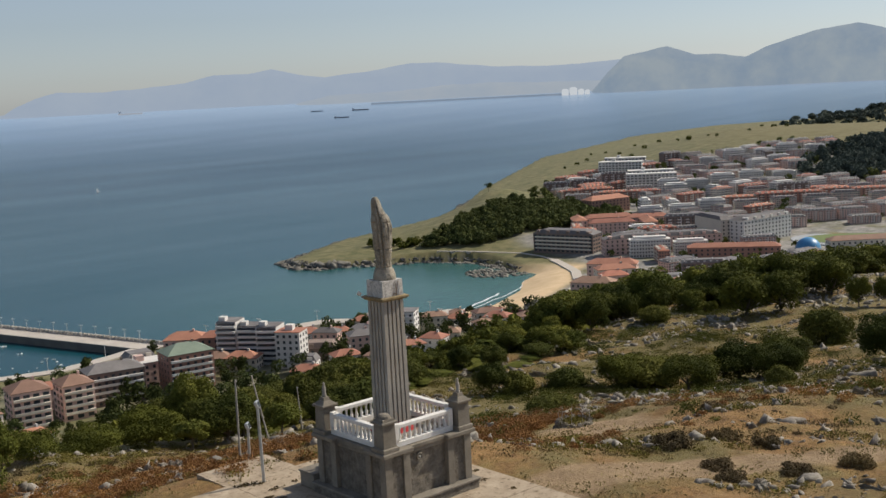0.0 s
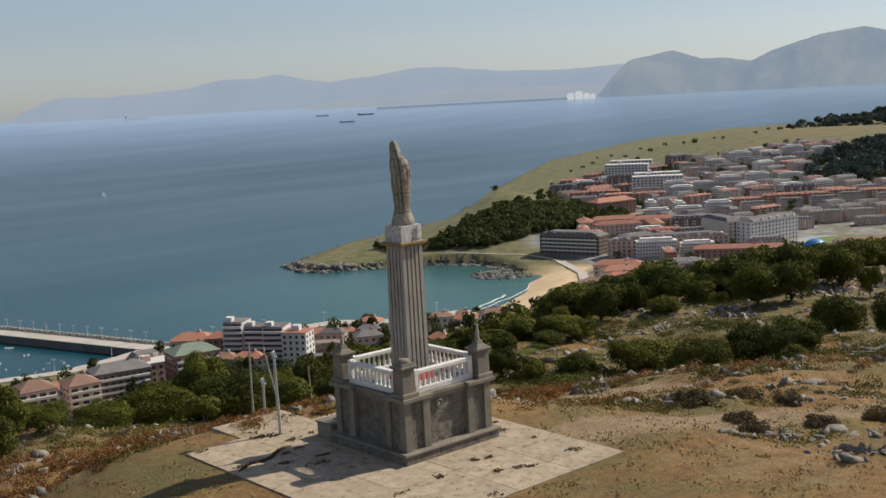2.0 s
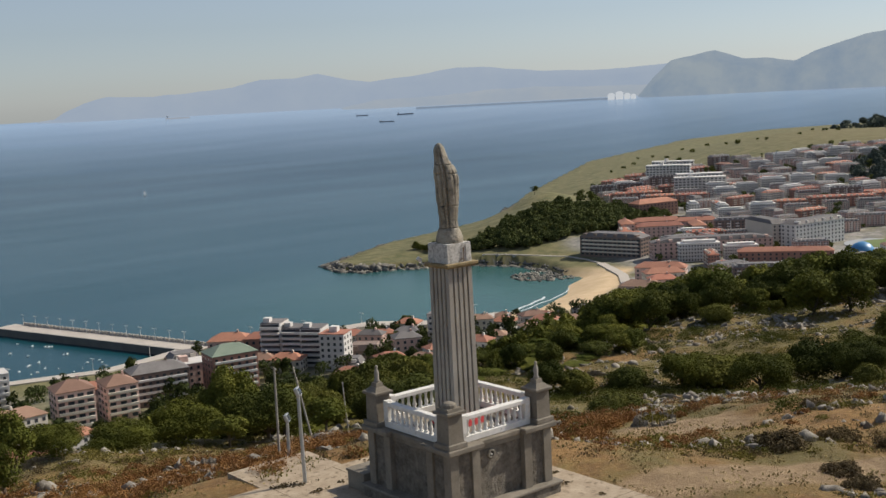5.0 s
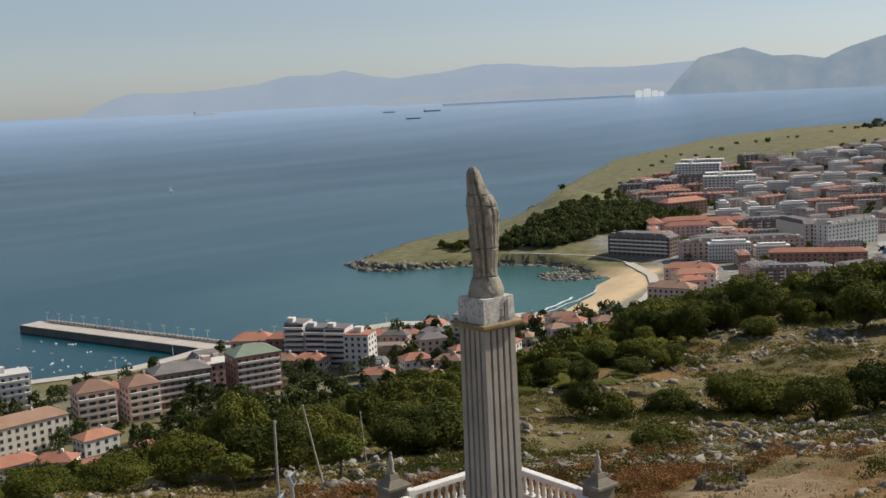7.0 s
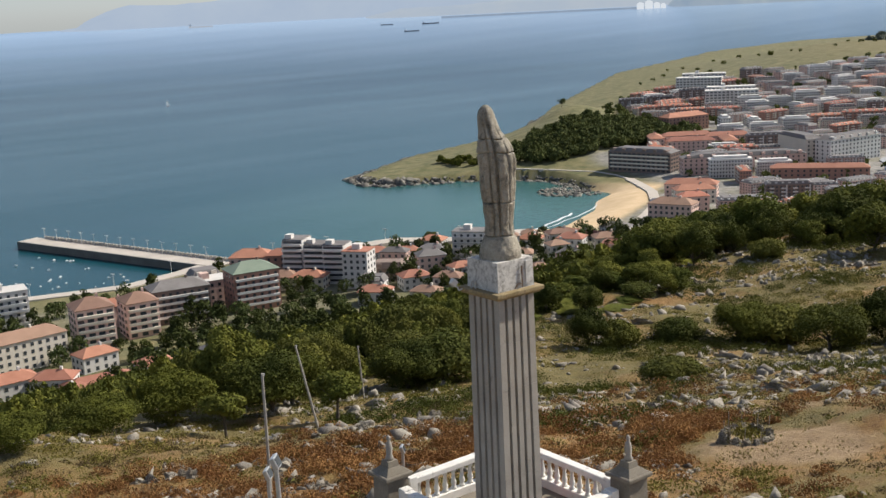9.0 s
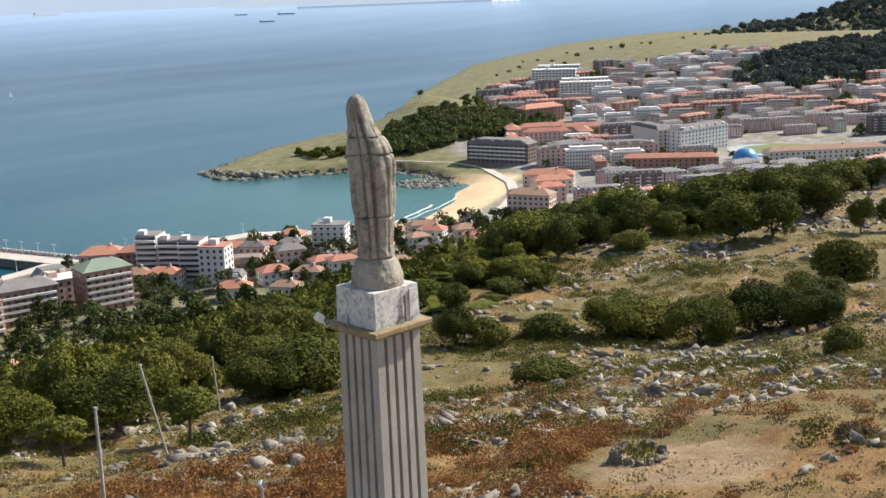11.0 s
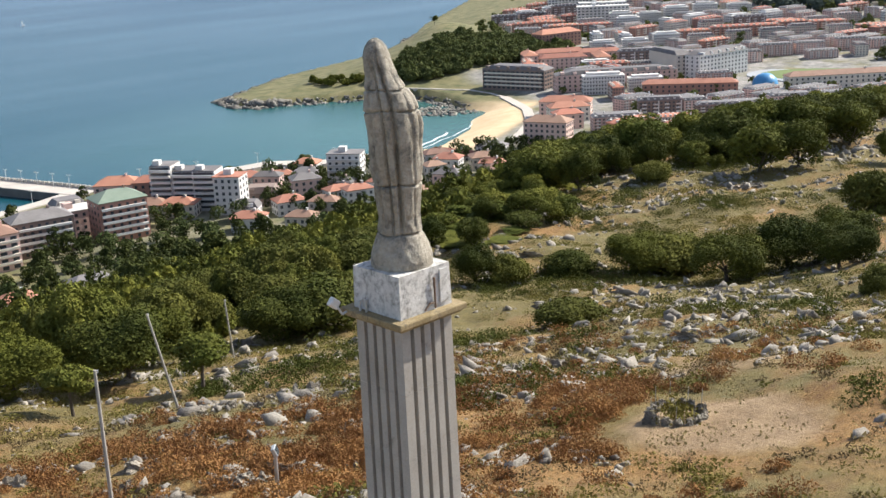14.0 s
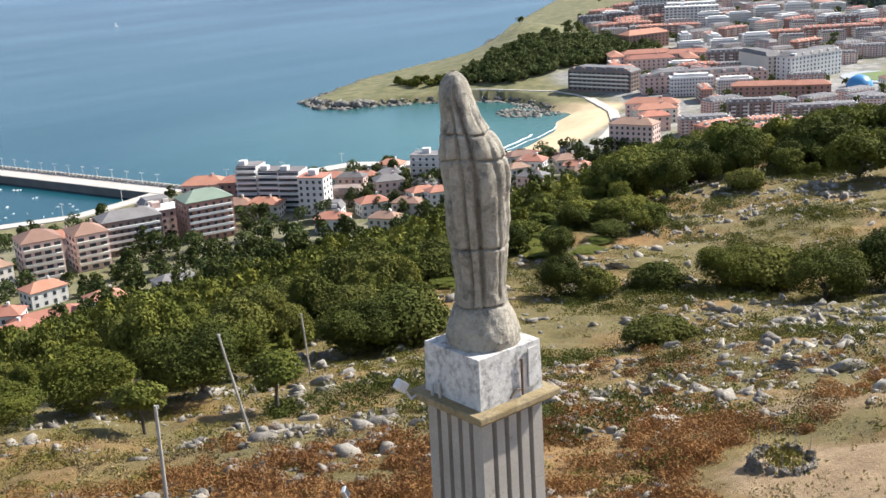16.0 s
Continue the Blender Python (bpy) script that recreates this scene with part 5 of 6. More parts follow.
building("villa", "pink house with a grey mansard roof", 222, 482, facing(222, 482) + 15, 14, 11, 4, CREAM, SLATE, "attic")
building("villa", "low house with a red hipped roof", 259, 470, facing(259, 470) - 10, 14, 11, 2, CREAM, TILEBROWN)
building("villa", "low house with an orange tile roof", 268, 460, facing(268, 460) - 20, 17, 11, 2, CREAM, TILE)
building("villa", "white house with a red hipped roof in trees", 273, 410, facing(273, 410) - 15, 15, 10, 2, PLASTER, TILE)
building("villa", "white ornate house among gardens", 283, 427, facing(283, 427) - 15, 13, 9, 2, PLASTER, SLATE, "attic")
building("villa", "old house with a dark mansard roof", 306, 446, facing(306, 446) - 10, 17, 11, 2, DARKBRICK, DARKBRICK, "attic")
building("villa", "grey slate villa with steep gables in the wood", 178, 379, facing(178, 379) + 20, 16, 10, 2, CREAM, SLATE)
building("villa", "white house with a bright red roof", 146, 371, facing(146, 371) + 15, 13, 9, 2, PLASTER, TILE)
building("block_of_flats", "white flats with balconies and tile roof", 150, 441, facing(150, 441) + 10, 16, 15, 6, PINKISH, TILEBROWN, balcony=CREAM, pane=(2.6, 1.6), step=4)
building("block_of_flats", "white flats with a brown hipped roof", 173, 447, facing(173, 447) + 14, 14, 15, 5, PINKISH, TILEBROWN, balcony=CREAM, pane=(2.6, 1.6), step=4)
building("row_house", "long cream building with a brown tile roof", 117, 436, facing(117, 436) + 20, 36, 13, 4, CREAM, TILEBROWN)
building("villa", "house with a bright red hipped roof", 139, 412, facing(139, 412) + 25, 15, 10, 2, PLASTER, TILE)
building("villa", "large house with orange tiled wings", 128, 380, facing(128, 380) + 15, 26, 12, 1, PLASTER, TILE)
building("villa", "orange roofed house with a second gable", 116, 392, facing(116, 392) - 20, 15, 10, 2, PLASTER, TILE)
building("villa", "low orange roofed wing among gardens", 112, 372, facing(112, 372) + 30, 20, 9, 1, PLASTER, TILE)
building("villa", "white house with an orange roof among trees", 103, 402, facing(103, 402) + 15, 18, 11, 2, PLASTER, TILE)
building("villa", "orange roofed house by the harbour", 170, 470, facing(170, 470) + 15, 20, 11, 3, PINKISH, TILE)
building("block_of_flats", "white curved flats by the harbour", 132, 500, facing(132, 500) + 5, 20, 13, 6, PLASTER, PLASTER, "flat", balcony=PLASTER)
building("block_of_flats", "white flats near the beach", 365, 452, facing(365, 452) - 15, 18, 12, 5, PLASTER, SLATE, "flat", balcony=PLASTER)
building("block_of_flats", "pink brick flats above the beach", 488, 417, facing(488, 417) - 20, 26, 13, 5, PINKISH, TILEBROWN, pane=(1.3, 1.5))
building("row_house", "low white beach building with red roof", 440, 447, facing(440, 447) - 35, 34, 9, 1, PLASTER, TILE)
building("villa", "white beach house with a grey roof", 452, 428, facing(452, 428) - 20, 16, 10, 2, PLASTER, SLATE)
building("block_of_flats", "long dark brick flats with curved balconies", 652, 588, facing(652, 588) - 28, 54, 17, 5, DARKBRICK, SLATE, "attic", balcony=CREAM, pane=(2.6, 1.6), step=4)
building("row_house", "long pinkish brick terrace of flats", 684, 519, -38, 92, 14, 4, PINKISH, SLATE, "attic", pane=(1.3, 1.5), step=4)
building("block_of_flats", "long white block of flats beside a court", 772, 487, -8, 56, 15, 6, PLASTER, SLATE, "attic", pane=(1.3, 1.5), step=4)
building("block_of_flats", "white wing of flats closing a court", 755, 519, 64, 44, 13, 6, CREAM, SLATE, "attic", pane=(1.3, 1.5), step=4)
building("row_house", "long low terrace with a brown tile roof", 770, 378, -41, 88, 12, 3, CREAM, TILEBROWN, step=4)
building("row_house", "terrace with bright tile roofs above the beach", 577, 478, -58, 34, 13, 3, PINKISH, TILE, step=4)
building("row_house", "low tile roofed houses behind the beach road", 560, 462, -35, 26, 12, 3, CREAM, TILE, step=4)
building("villa", "small tile roofed house by the beach road", 540, 446, -35, 18, 11, 3, PINKISH, TILEFAR, step=4)
building("block_of_flats", "brick flats with a wide red roof", 826, 696, -12, 46, 16, 4, BRICK, TILE, step=4)
for rx, ry, rw, rt in ((742, 618, 40, -40), (762, 638, 44, -38), (784, 612, 38, -42), (768, 598, 30, 48), (728, 644, 26, 50)):
    building("row_house", "terrace of flats with orange tile roofs", rx, ry, rt, rw, 12, 3, PINKISH, TILE, step=4, near=False, group="orange roofed terraces")
for rx, ry, rw, rt in ((1050, 862, 52, -60), (968, 752, 54, -48), (990, 770, 50, -46), (1080, 880, 50, -55)):
    building("block_of_flats", "long white flats with stepped balconies", rx, ry, rt, rw, 15, 6, PLASTER, PLASTER, "flat", False, PLASTER, (2.6, 1.6), 4, "long white flats")
building("row_house", "long low brick terrace with red roof", 680, 450, facing(680, 450) + 4, 66, 11, 3, BRICK, TILE, step=4)

# smaller houses in the streets between
lots = []
for k in range(240):
    x, y = rng.uniform(285, 430), rng.uniform(385, 490)
    if len(lots) > 26 or any(math.hypot(x - q[0], y - q[1]) < 15 for q in lots):
        continue
    if inland(np.array(x), np.array(y)) < 35 or math.hypot(x - hx, y - hy) < 38 or math.hypot(x, y) < 465:
        continue
    if min(math.hypot(x - q[0], y - q[1]) for q in ((287, 444), (230, 449), (196, 456), (218, 470), (259, 470), (268, 460), (283, 427), (306, 446), (365, 452), (440, 447), (452, 428), (173, 447), (170, 470))) < 20:
        continue
    lots.append((x, y))
    building("villa", "small town house with a tiled roof", x, y, facing(x, y) + rng.uniform(-30, 30), rng.uniform(9, 15), rng.uniform(8, 11), int(rng.integers(2, 4)), [PLASTER, CREAM, PINKISH][k % 3], [TILE, TILEBROWN, SLATE][k % 3], near=False, group="small town houses")

# blocks of the far town, on a street grid
def town_block(label, w, d, floors, wall, roof, style, bay):
    """A far block of flats: walls with projecting bays, storeys of windows, roof and dormers."""
    h = floors * 3.0 + 0.6
    b = tagged(empty("town_block", 0, 0, 0), label, "building", "far town blocks")
    part("wall", boxes((-w / 2, w / 2, -d / 2, d / 2, -3, h), (-w / 2 - 0.35, w / 2 + 0.35, -d / 2 - 0.35, d / 2 + 0.35, h - 0.35, h)), wall, b)
    glass, bays, dormers = bmesh.new(), bmesh.new(), bmesh.new()
    for wx, wy, wz, t in facade_windows(w, d, floors, 2.7):
        box(glass, -0.65, 0.65, -0.10, 0.02, 0, 1.55, 0, pose(wx, wy, wz, 0, 0, t))
    n = max(2, int(w // 6.5))
    for k in range(n):
        u = -w / 2 + w * (k + 0.5) / n
        for side in (-1, 1):
            y0, y1 = sorted((side * (d / 2 - 0.1), side * (d / 2 + 0.9)))
            if style == "long":
                continue
            for f in range(1, floors):
                box(bays, u - 1.5, u + 1.5, y0, y1, f * 3.0 + 0.1, f * 3.0 + 1.15)
            if k % 2:
                box(bays, u + 1.5, u + 2.3, y0, y1, 2.6, h - 0.2)
    if style == "long":
        for f in range(1, floors):
            for side in (-1, 1):
                y0, y1 = sorted((side * (d / 2 - 0.1), side * (d / 2 + 1.2)))
                box(bays, -w * 0.48, w * 0.48, y0, y1, f * 3.0 + 0.1, f * 3.0 + 1.1)
    tagged(part("glazing", glass, CURTAINED, b), kind="stuff")
    tagged(part("facade_relief", bays, bay, b), kind="stuff")
    if style == "long":
        part("roof", boxes((-w / 2 - 0.3, w / 2 + 0.3, -d / 2 - 0.3, d / 2 + 0.3, h, h + 0.4), (-w * 0.4, w * 0.4, -d * 0.3, d * 0.3, h + 0.4, h + 2.6)), roof, b)
        return b
    if style == "hip":
        part("roof", hip_roof(bmesh.new(), w, d, h, d * 0.24), roof, b)
    else:
        bm = frustum(bmesh.new(), h, 0.5, h + 2.9, 0.40)
        bmesh.ops.scale(bm, vec=(w + 0.6, d + 0.6, 1), verts=bm.verts)
        part("roof", bm, roof, b)
    for k in range(max(2, int(w // 4.2))):
        u = -w / 2 + w * (k + 0.5) / max(2, int(w // 4.2))
        for y0, y1 in ((-d / 2 + 0.2, -d * 0.22), (d * 0.22, d / 2 - 0.2)):
            box(dormers, u - 0.8, u + 0.8, y0, y1, h + 0.2, h + 2.1)
        if k % 3 == 1:
            box(dormers, u + 1.4, u + 2.2, -0.5, 0.5, h + 1.5, h + 4.2)
    tagged(part("roof_relief", dormers, bay, b), kind="stuff")
    return b


KINDS = [town_block("pinkish brick block of flats with slate attic", 34, 13, 5, PINKISH, SLATE, "attic", PLASTER),
         town_block("red roofed block of flats with pale balconies", 30, 12, 4, CREAM, TILEFAR, "hip", PLASTER),
         town_block("brown brick block with red roof", 26, 12, 4, BRICK, TILEFAR, "hip", CREAM),
         town_block("white block of flats with long balconies", 38, 13, 5, PLASTER, PLASTER, "long", PLASTER),
         town_block("dark brick block with grey attic", 30, 13, 6, DARKBRICK, SLATE, "attic", PLASTER),
         town_block("white terrace with slate attic", 36, 12, 4, CREAM, SLATE, "attic", PINKISH)]
first = set()
placed = []
count = 0
last = (0, -99, -99)
for row in range(35):
    for colm in range(-11, 34):
        dep, lat = 560 + 24 * row, -60 + 31 * colm - 4 * row
        x, y = 0.70 * dep + 0.714 * lat + rng.normal() * 2.5, 0.714 * dep - 0.70 * lat + rng.normal() * 2.5
        if y < 150 or count >= 720:
            continue
        d, c = math.hypot(x, y), float(inland(np.array(x), np.array(y)))
        a = math.degrees(math.atan2(x, y))
        if d < 655 or c < 70 or a < 38 or a > 69 or d > 1480 or hill_s(np.array(x), np.array(y)) < 45:
            continue
        if math.hypot((x - 735) / 150, (y - 745) / 115) < 1 or math.hypot((x - 715) / 138, (y - 695) / 56) < 1 or (a < 45.5 and d > 780) or math.hypot(x - 525, y - 525) < 112 or math.hypot((x - 815), (y - 412)) < 78:
            continue
        if math.hypot((x - 1240) / 200, (y - 590) / 95) < 1 or (a < 47 and d > 1130) or (a < 44.5 and d > 850) or rng.random() < 0.08:
            continue
        if min([math.hypot(x - q[0], y - q[1]) for q in ((652, 588), (660, 610), (660, 540), (700, 505), (715, 490), (760, 490), (790, 482), (755, 520), (680, 450), (662, 465), (700, 430), (745, 400), (770, 378), (795, 356), (577, 478), (560, 462), (826, 696), (742, 618), (762, 638), (784, 612), (728, 644), (1050, 862), (968, 752), (990, 770), (748, 430))]) < 27:
            continue
        if colm == last[1] + 1 and row == last[2] and rng.random() < 0.55:
            k = last[0]
        else:
            k = int(rng.choice(6, p=[0.30, 0.13, 0.14, 0.14, 0.09, 0.20] if a > 50.5 else [0.14, 0.30, 0.26, 0.14, 0.04, 0.12]))
        if k == 3 and d < 800:
            k = 1
        last = (k, colm, row)
        cross = rng.random() < 0.15
        turn = (-43 if row % 5 < 3 else -14) + (90 if cross else 0) + rng.normal() * 2
        m = Matrix.Translation((x, y, ground_at(x, y) - 0.3)) @ Matrix.Rotation(radians(turn), 4, "Z") @ Matrix.Diagonal((rng.uniform(0.92, 1.04) * (20 if cross else 30) / (34, 30, 26, 38, 30, 36)[k], rng.uniform(0.8, 1.0), rng.uniform(0.62, 0.95), 1))
        if k in first:
            copy_thing(KINDS[k], m)
        else:
            first.add(k)
            KINDS[k].matrix_basis = m
        count += 1
        placed.append((x, y))

# stadium and the blue dome
sx, sy = 812.0, 412.0
sz = ground_at(sx, sy)
st = tagged(empty("sports_ground", sx, sy, sz, facing(sx, sy)), "sports ground with turf inside a pale running track", "stadium")
for nm, rx, ry, hh, mt in (("track", 62, 40, 0.5, TRACK), ("turf", 52, 31, 0.7, TURF)):
    bm = lathe(bmesh.new(), [(-1.5, 1), (hh, 1)], 40)
    bmesh.ops.scale(bm, vec=(rx, ry, 1), verts=bm.verts)
    part(nm, bm, mt, st)
bm = bmesh.new()
lathe(bm, [(0, 9.5)] + [(9.0 * math.sin(t), 9.5 * math.cos(t)) for t in np.linspace(0.1, 1.5, 8)], 20)
dome = part("sports_dome", bm, BLUE, smooth=True)
dome.location = (748, 430, ground_at(748, 430))
tagged(dome, "blue sheet dome beside the running track", "dome")


def ribbon(name, label, pts, width, lift, material, kind="structure", thick=1.2, z=None):
    """A strip of paving or wall along a line of points."""
    bm = bmesh.new()
    prev = None
    for k, (x, y) in enumerate(pts):
        x0, y0 = pts[max(k - 1, 0)]
        x1, y1 = pts[min(k + 1, len(pts) - 1)]
        t = Vector((x1 - x0, y1 - y0)).normalized()
        n = Vector((-t.y, t.x)) * width / 2
        zz = (ground_at(x, y) if z is None else z) + lift
        ring = [bm.verts.new((x + n.x, y + n.y, zz)), bm.verts.new((x - n.x, y - n.y, zz)), bm.verts.new((x - n.x, y - n.y, zz - thick)), bm.verts.new((x + n.x, y + n.y, zz - thick))]
        if prev:
            for j in range(4):
                bm.faces.new((prev[j], prev[(j + 1) % 4], ring[(j + 1) % 4], ring[j]))
        else:
            bm.faces.new(ring)
        prev = ring
    bm.faces.new(prev[::-1])
    return tagged(part(name, bm, material), label, name.replace("_", " "), kind=kind)


ribbon("promenade", "pale paved promenade along the sea wall", [(285, 558), (345, 537), (372, 533), (393, 508), (432, 494), (440, 490)], 12, 0, PAVE, z=-123.6, thick=8)
ribbon("harbour_quay", "pale paved harbour quay", [(60, 622), (165, 567), (210, 553), (245, 560), (262, 566)], 9, 0, PAVE, z=-124.8, thick=8)
ribbon("beach_promenade", "pale curved road behind the beach", [(496, 451), (514, 461), (531, 472), (550, 485), (566, 501), (584, 519), (599, 539), (612, 558), (623, 577)], 7, 0.5, PAVE, thick=5)
ribbon("coast_path", "narrow pale footpath along the headland shore", [(623, 577), (630, 598), (630, 620), (622, 635), (612, 655), (603, 674), (597, 686)], 2.4, 0.4, PAVE, thick=3)
ribbon("surf", "white surf line along the beach", [(462, 511), (474, 514), (484, 519), (495, 522), (505, 527), (513, 529), (520, 534)], 1.8, 0, HULL, z=SEA + 0.12, thick=0.1)
ribbon("shore_foam", "thin white foam at the edge of the sand", [(458, 504), (470, 509), (484, 512), (500, 519), (514, 522), (527, 528), (541, 534), (551, 541), (564, 552)], 0.9, 0, HULL, z=SEA + 0.2, thick=0.1)

pier = tagged(empty("harbour_pier", 0, 0, 0), "long stone harbour pier with a pale deck", "pier")
axis = Vector((214 - 262, 728 - 572, 0))
ang = math.degrees(math.atan2(axis.y, axis.x))
L = axis.length + 6
pier.matrix_basis = pose(262, 572, -125.2, 0, 0, ang)
part("pier_wall", boxes((-14, L, -15.0, 0, -9, -0.35)), QUAY, pier)
part("pier_deck", boxes((-14, L - 0.4, -14.6, -0.4, -0.35, 0.0)), PAVE, pier)
part("parapet", boxes((-14, L - 10, -15.0, -14.0, 0, 1.7)), PAVE, pier)
for k in range(46):
    part("parapet_post", boxes((-8 + k * 3.5, -7.0 + k * 3.5, -14.1, -13.3, 0, 2.3)), PAVE, pier)


def street_lamp(x, y, z, h, turn):
    p = tagged(empty("street_lamp", x, y, z, turn), "tall white double armed lamp by the harbour", "street lamp", "harbour lamps")
    part("pole", tube(bmesh.new(), (0, 0, 0), (0, 0, h), 0.16, 0.1, 6), PLASTER, p)
    part("arm", boxes((-1.8, 1.8, -0.12, 0.12, h - 0.3, h)), PLASTER, p)
    return p


one = None
lamp_spots = [(pier.matrix_basis @ Vector((6 + 12.5 * k, -12.0, 0))) for k in range(13)]
lamp_spots += [Vector((x, y, -123.6)) for x, y in ((300, 553), (330, 543), (365, 533), (400, 505), (425, 497))] + [Vector((x, y, -124.8)) for x, y in ((130, 585), (165, 568), (205, 555), (240, 560))]
for v in lamp_spots:
    if one is None:
        one = street_lamp(v.x, v.y, v.z, 7.5, ang)
    else:
        copy_thing(one, pose(v.x, v.y, v.z, 0, 0, ang))


def boat():
    b = tagged(new("motor_boat"), "small white moored boat in the harbour", "boat", "moored boats")
    bm = bmesh.new()
    plan = [(-2.6, -0.9), (0.6, -1.0), (2.0, -0.6), (2.9, 0.0), (2.0, 0.6), (0.6, 1.0), (-2.6, 0.9)]
    lo, hi = [bm.verts.new((x * 0.85, y * 0.7, -0.3)) for x, y in plan], [bm.verts.new((x, y, 0.7)) for x, y in plan]
    bm.faces.new(lo[::-1]), bm.faces.new(hi)
    for k in range(7):
        bm.faces.new((lo[k], lo[(k + 1) % 7], hi[(k + 1) % 7], hi[k]))
    part("hull", bm, HULL, b)
    part("cabin", boxes((-1.2, 0.7, -0.6, 0.6, 0.7, 1.6), bevel=0.1), HULL, b)
    part("windscreen", boxes((0.72, 0.80, -0.5, 0.5, 0.95, 1.5)), GLASSY, b)
    return b


first_boat = None
n = 0
while n < 48:
    x, y = rng.uniform(120, 235), rng.uniform(580, 700)
    if inland(np.array(x), np.array(y)) > -9 or (x - 262) * axis.y - (y - 572) * axis.x > -9 * axis.length:
        continue
    m = pose(x, y, SEA + 0.1, 0, 0, 20 + rng.normal() * 25) @ Matrix.Scale(rng.uniform(0.5, 0.85), 4)
    if first_boat is None:
        first_boat = boat()
        first_boat.matrix_basis = m
    else:
        copy_thing(first_boat, m)
    n += 1

# trees of the town, woods and the coast
parks, half = GROVES
gx, gy = rng.uniform(90, 420, 2600), rng.uniform(210, 420, 2600)
keep = (np.hypot((gx - 118) / 48, (gy - 350) / 75) > 1) & (height(gx, gy) < -70) & (hill_s(gx, gy) > 3) & (np.hypot(gx, gy) < 470)
scatter_wood("garden_conifers", "dark conifers and pines in the gardens below the hill", PINE, np.stack([gx[keep], gy[keep]], 1)[:420], 3.0, 8.0, 0.42, 18, 360, 0.3, 5, 0, 0.5)
near_houses = np.array([(275, 466), (287, 444), (230, 449), (262, 506), (272, 494), (196, 456), (218, 470), (222, 482), (150, 441), (173, 447), (117, 436), (139, 412), (128, 380), (178, 379), (146, 371), (103, 402), (170, 470), (132, 500), (273, 410), (306, 446)])
free = np.array([np.min(np.hypot(near_houses[:, 0] - x, near_houses[:, 1] - y)) > 15 for x, y in parks])
scatter_wood("town_trees_dark", "dark garden trees between the houses", PINE, parks[free & (half < 0.36)][:640], 3.4, 8.5, 0.45, 16, 340, 0.5, 5, 0, 0.4)
scatter_wood("town_trees_light", "light green garden trees between the houses", OLIVELEAF, parks[free & (half >= 0.36) & (half < 0.74)][:680], 3.6, 6.4, 0.45, 14, 320)
wx, wy = rng.uniform(585, 840, 2600), rng.uniform(640, 740, 2600)
keep = (inland(wx, wy) > 25) & (np.hypot(wx - 652, wy - 588) > 50) & (np.hypot((wx - 715) / 122, (wy - 695) / 40) < 1)
scatter_wood("headland_wood", "dense dark wood on the headland", OLIVELEAF, np.stack([wx[keep], wy[keep]], 1)[:800], 3.8, 5.6, 0.7, 14, 230)
wx, wy = rng.uniform(1000, 1500, 1600), rng.uniform(420, 780, 1600)
keep = np.hypot((wx - 1240) / 190, (wy - 590) / 90) < 1
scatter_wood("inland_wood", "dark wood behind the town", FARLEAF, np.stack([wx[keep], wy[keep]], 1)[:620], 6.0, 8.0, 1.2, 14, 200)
wx, wy = rng.uniform(560, 1400, 2600), rng.uniform(300, 1000, 2600)
town_pts = np.array(placed)
keep = np.array([15 < np.min(np.hypot(town_pts[:, 0] - x, town_pts[:, 1] - y)) < 34 or (math.hypot(x, y) < 760 and np.min(np.hypot(town_pts[:, 0] - x, town_pts[:, 1] - y)) > 15) for x, y in zip(wx, wy)]) & (inland(wx, wy) > 60) & (hill_s(wx, wy) > 45) & (np.hypot(wx - 812, wy - 412) > 70) & (np.hypot(wx - 525, wy - 525) > 110) & (np.hypot(wx - 652, wy - 588) > 45)
scatter_wood("street_trees", "green street trees in the far town", OLIVELEAF, np.stack([wx[keep], wy[keep]], 1)[:800], 3.4, 6.0, 0.8, 10, 120)
row = np.array([(528 + 20 * u + rng.normal(), 710 + -29 * u + rng.normal()) for u in np.linspace(0, 1, 11)])
scatter_wood("headland_tree_row", "row of small dark trees on the headland lawn", OAK, row, 3.0, 3.2, 0.6, 12, 170, 1.6)
back = np.array([(583 + 28 * u + rng.normal() * 5, 759 + -37 * u + rng.normal() * 5) for u in rng.random(34)])
scatter_wood("headland_trees", "low trees on the grassy headland", OAK, back[inland(back[:, 0], back[:, 1]) > 10], 3.4, 4.0, 0.7, 12, 150)
wx, wy = rng.normal(2520, 160, 1200), rng.normal(1090, 140, 1200)
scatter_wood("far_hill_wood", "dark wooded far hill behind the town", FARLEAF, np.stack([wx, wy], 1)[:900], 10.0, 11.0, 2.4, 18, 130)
wx, wy = rng.uniform(1050, 1500, 500), rng.uniform(900, 1250, 500)
keep = (inland(wx, wy) > 90)
scatter_wood("plateau_scrub", "scattered scrub on the coastal plateau", OAK, np.stack([wx[keep], wy[keep]], 1)[:22], 3.6, 3.4, 1.0, 10, 70)
lone = make_tree(5.0, 6.0, 4.5, 0.6, 14, 500, OAK, "lone wind bent tree on the cliff edge", "cliff_tree")
lone.matrix_basis = pose(856, 892, ground_at(856, 892) - 0.2)
for x, y, wide, tall in ((318, 538, 11, 10), (380, 508, 9, 9), (340, 527, 7, 7), (410, 490, 7, 6)):
    plant(6, x, y, wide, tall)

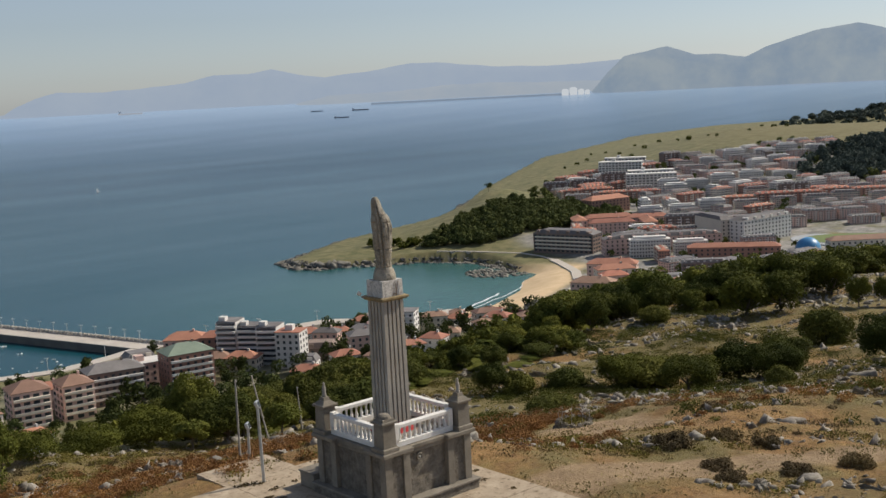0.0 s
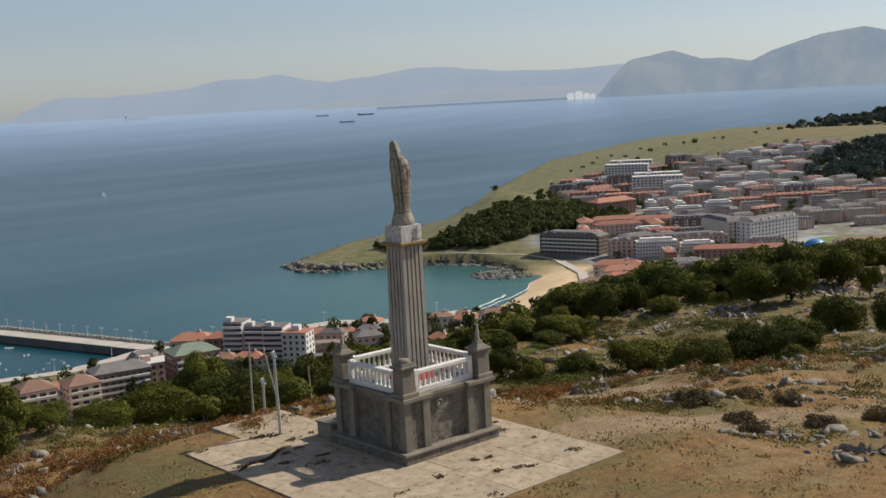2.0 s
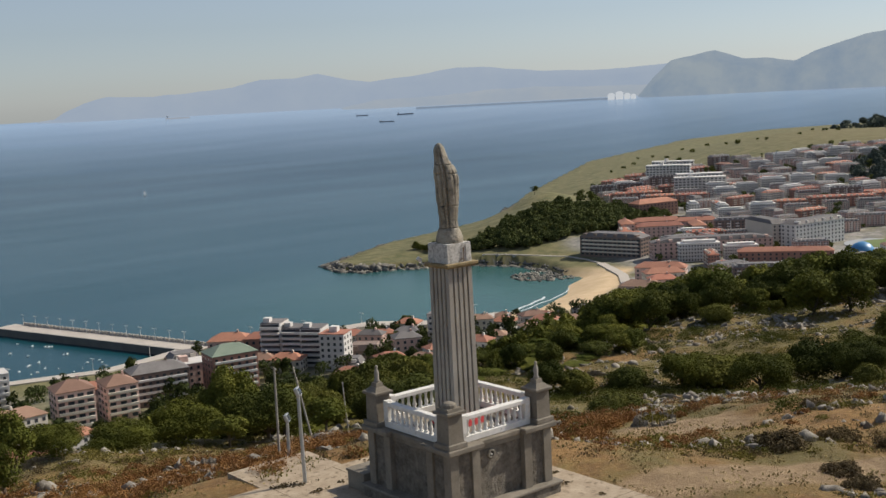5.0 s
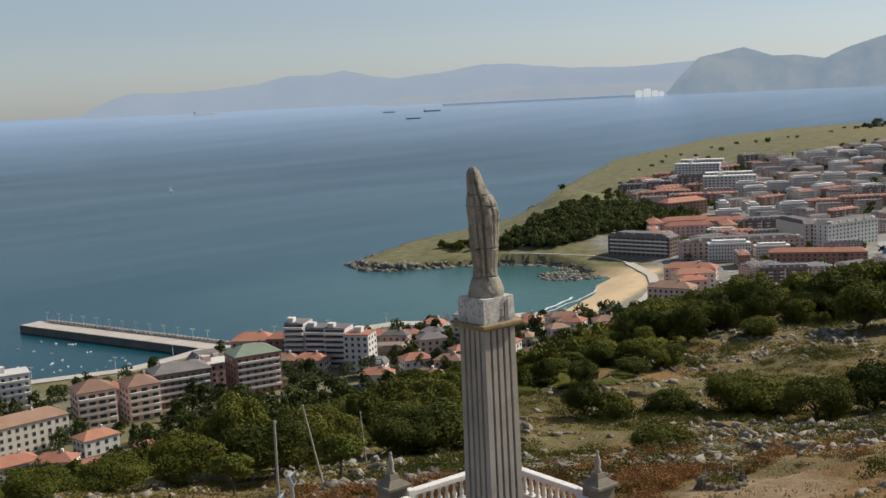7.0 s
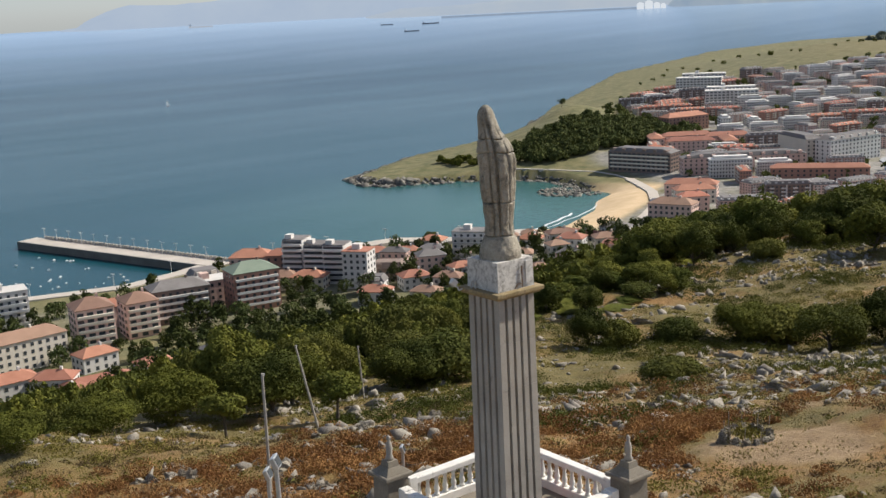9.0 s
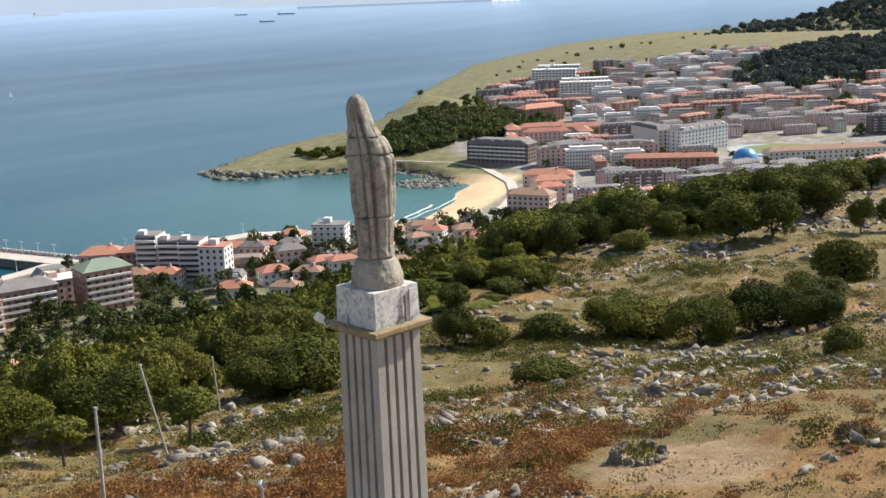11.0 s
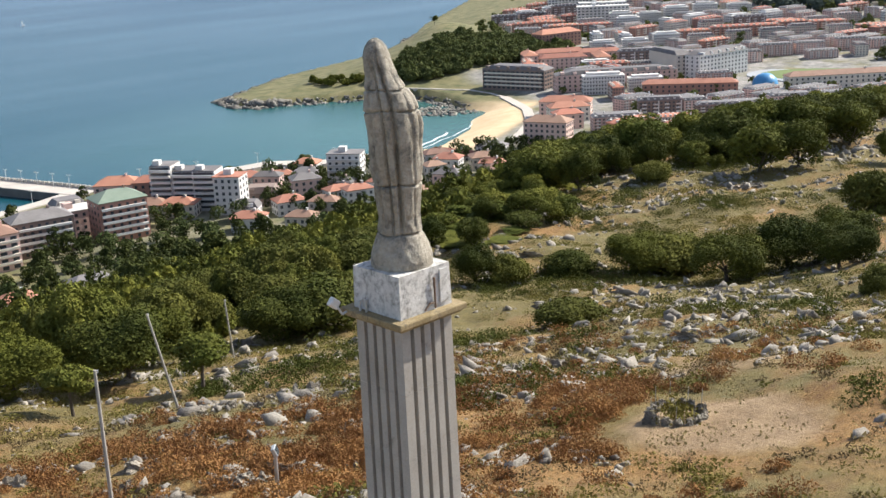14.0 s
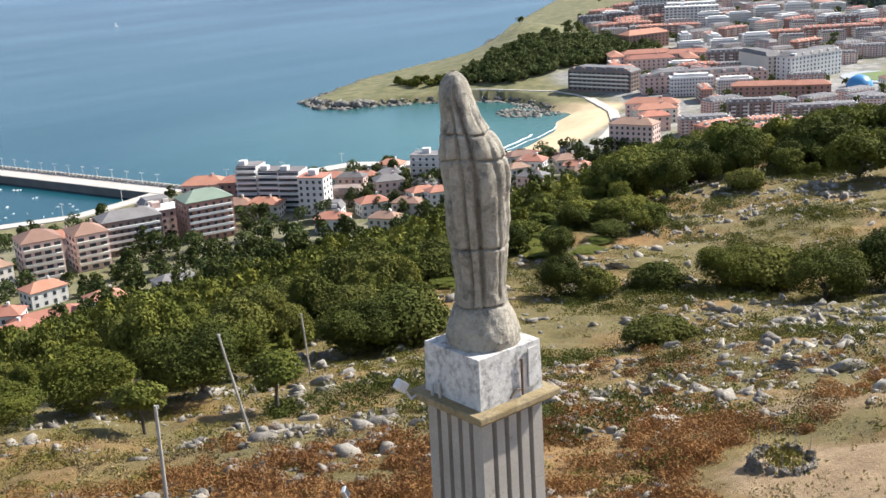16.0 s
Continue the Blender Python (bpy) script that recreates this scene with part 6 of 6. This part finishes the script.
# rocks of the cove and the cliff foot
sv, sf, bi = [], [], 0
cx, cy = rng.uniform(480, 960, 40000), rng.uniform(560, 1000, 40000)
ci = inland(cx, cy)
keep = (np.abs(ci - 1) < 7) & (np.hypot(cx - 520, cy - 530) > 75)
reef = (np.hypot((cx - 577) / 20, (cy - 598) / 24) < 1)
for x, y in np.stack([cx[keep | reef], cy[keep | reef]], 1)[:1800]:
    me = PEBBLES[int(rng.integers(0, 5))]
    s = rng.uniform(1.0, 3.6) * (1.7 if math.hypot(x - 515, y - 765) < 40 else 1.0)
    m = Matrix.Translation((x, y, max(SEA, min(ground_at(x, y), SEA + 3)))) @ Matrix.Rotation(rng.uniform(0, 6.28), 4, "Z") @ Matrix.Diagonal((s * 1.3, s, s * rng.uniform(0.5, 0.9), 1))
    sv.append(np.array([m @ w.co for w in me.vertices]))
    sf.append(np.array([p.vertices[:] for p in me.polygons]) + bi)
    bi += len(sv[-1])
COASTROCK = surface("wet_coast_rock", (0.07, 0.065, 0.055), (0.26, 0.245, 0.21), 0.12, 0.9, 0.9, 0.8, 0.3, vary=0.25, island=True)
tagged(new("coast_rocks", mesh_of("coast_rocks", np.concatenate(sv), np.concatenate(sf), COASTROCK)), "dark jagged rocks along the waterline", "rocks", kind="stuff")


# ---------------------------------------------------------------- far out at sea
def ship(az_deg, dist, length, turn, material, label):
    a = radians(az_deg)
    s = tagged(empty("cargo_ship", dist * math.sin(a), dist * math.cos(a), sea_z(dist), turn), label, "ship", "ships at anchor")
    bm = bmesh.new()
    plan = [(-0.5, -0.07), (0.38, -0.07), (0.5, 0), (0.38, 0.07), (-0.5, 0.07)]
    lo, hi = [bm.verts.new((x * length * 0.96, y * length, -1)) for x, y in plan], [bm.verts.new((x * length, y * length, length * 0.055)) for x, y in plan]
    bm.faces.new(lo[::-1]), bm.faces.new(hi)
    for k in range(5):
        bm.faces.new((lo[k], lo[(k + 1) % 5], hi[(k + 1) % 5], hi[k]))
    part("hull", bm, material, s)
    part("bridge", boxes((-0.46 * length, -0.38 * length, -0.05 * length, 0.05 * length, 0.055 * length, 0.14 * length)), HULL, s)


ship(36.5, 3950, 52, -38, SHIPHULL, "dark cargo ship at anchor in the bay")
ship(35.3, 4300, 46, -36, SHIPHULL, "distant grey ship near the horizon")
ship(37.45, 4260, 63, -36, SHIPHULL, "long dark ship far out in the bay")
# Tanker, breakwater and tanks glow: haze of the distance painted into their surfaces.
ship(26.3, 4650, 95, -25, distance_surface("hazy_ship_glow", (0.40, 0.44, 0.50), (0.45, 0.47, 0.5), 0.8), "pale hazy tanker near the horizon")
ribbon("breakwater", "long thin breakwater across the bay", [(4500 * math.sin(radians(a)), 4500 * math.cos(radians(a))) for a in np.linspace(38.0, 48.2, 14)], 12, 7, distance_surface("hazy_breakwater", (0.22, 0.28, 0.36), (0.26, 0.31, 0.38), 0.9), z=sea_z(4500), thick=12)
tanks = tagged(empty("storage_tanks", 4480 * math.sin(radians(48.2)), 4480 * math.cos(radians(48.2)), sea_z(4480)), "white storage tanks at the far harbour", "storage tanks")
PALE = distance_surface("hazy_white_tank", (0.62, 0.65, 0.68), (0.68, 0.7, 0.7), 0.9)
for k, (dx, r, h) in enumerate(((-40, 14, 20), (-8, 15, 26), (22, 12, 18), (46, 10, 14))):
    o = part("tank", lathe(bmesh.new(), [(0, r), (h, r), (h + 5, r * 0.4)], 12), PALE, tanks)
    o.location = (dx * 0.7, -dx * 0.7, 0)
sail = tagged(empty("sailing_boat", 789, 1749, SEA), "small white sailing boat out at sea", "boat")
part("hull", boxes((-3, 3, -0.9, 0.9, -0.2, 0.9), bevel=0.3), HULL, sail)
part("mast", tube(bmesh.new(), (0, 0, 0.9), (0, 0, 8), 0.08, 0.05, 6), STEEL, sail)
part("sail", boxes((-2.2, -0.1, -0.03, 0.03, 1.6, 6.0)), HULL, sail)
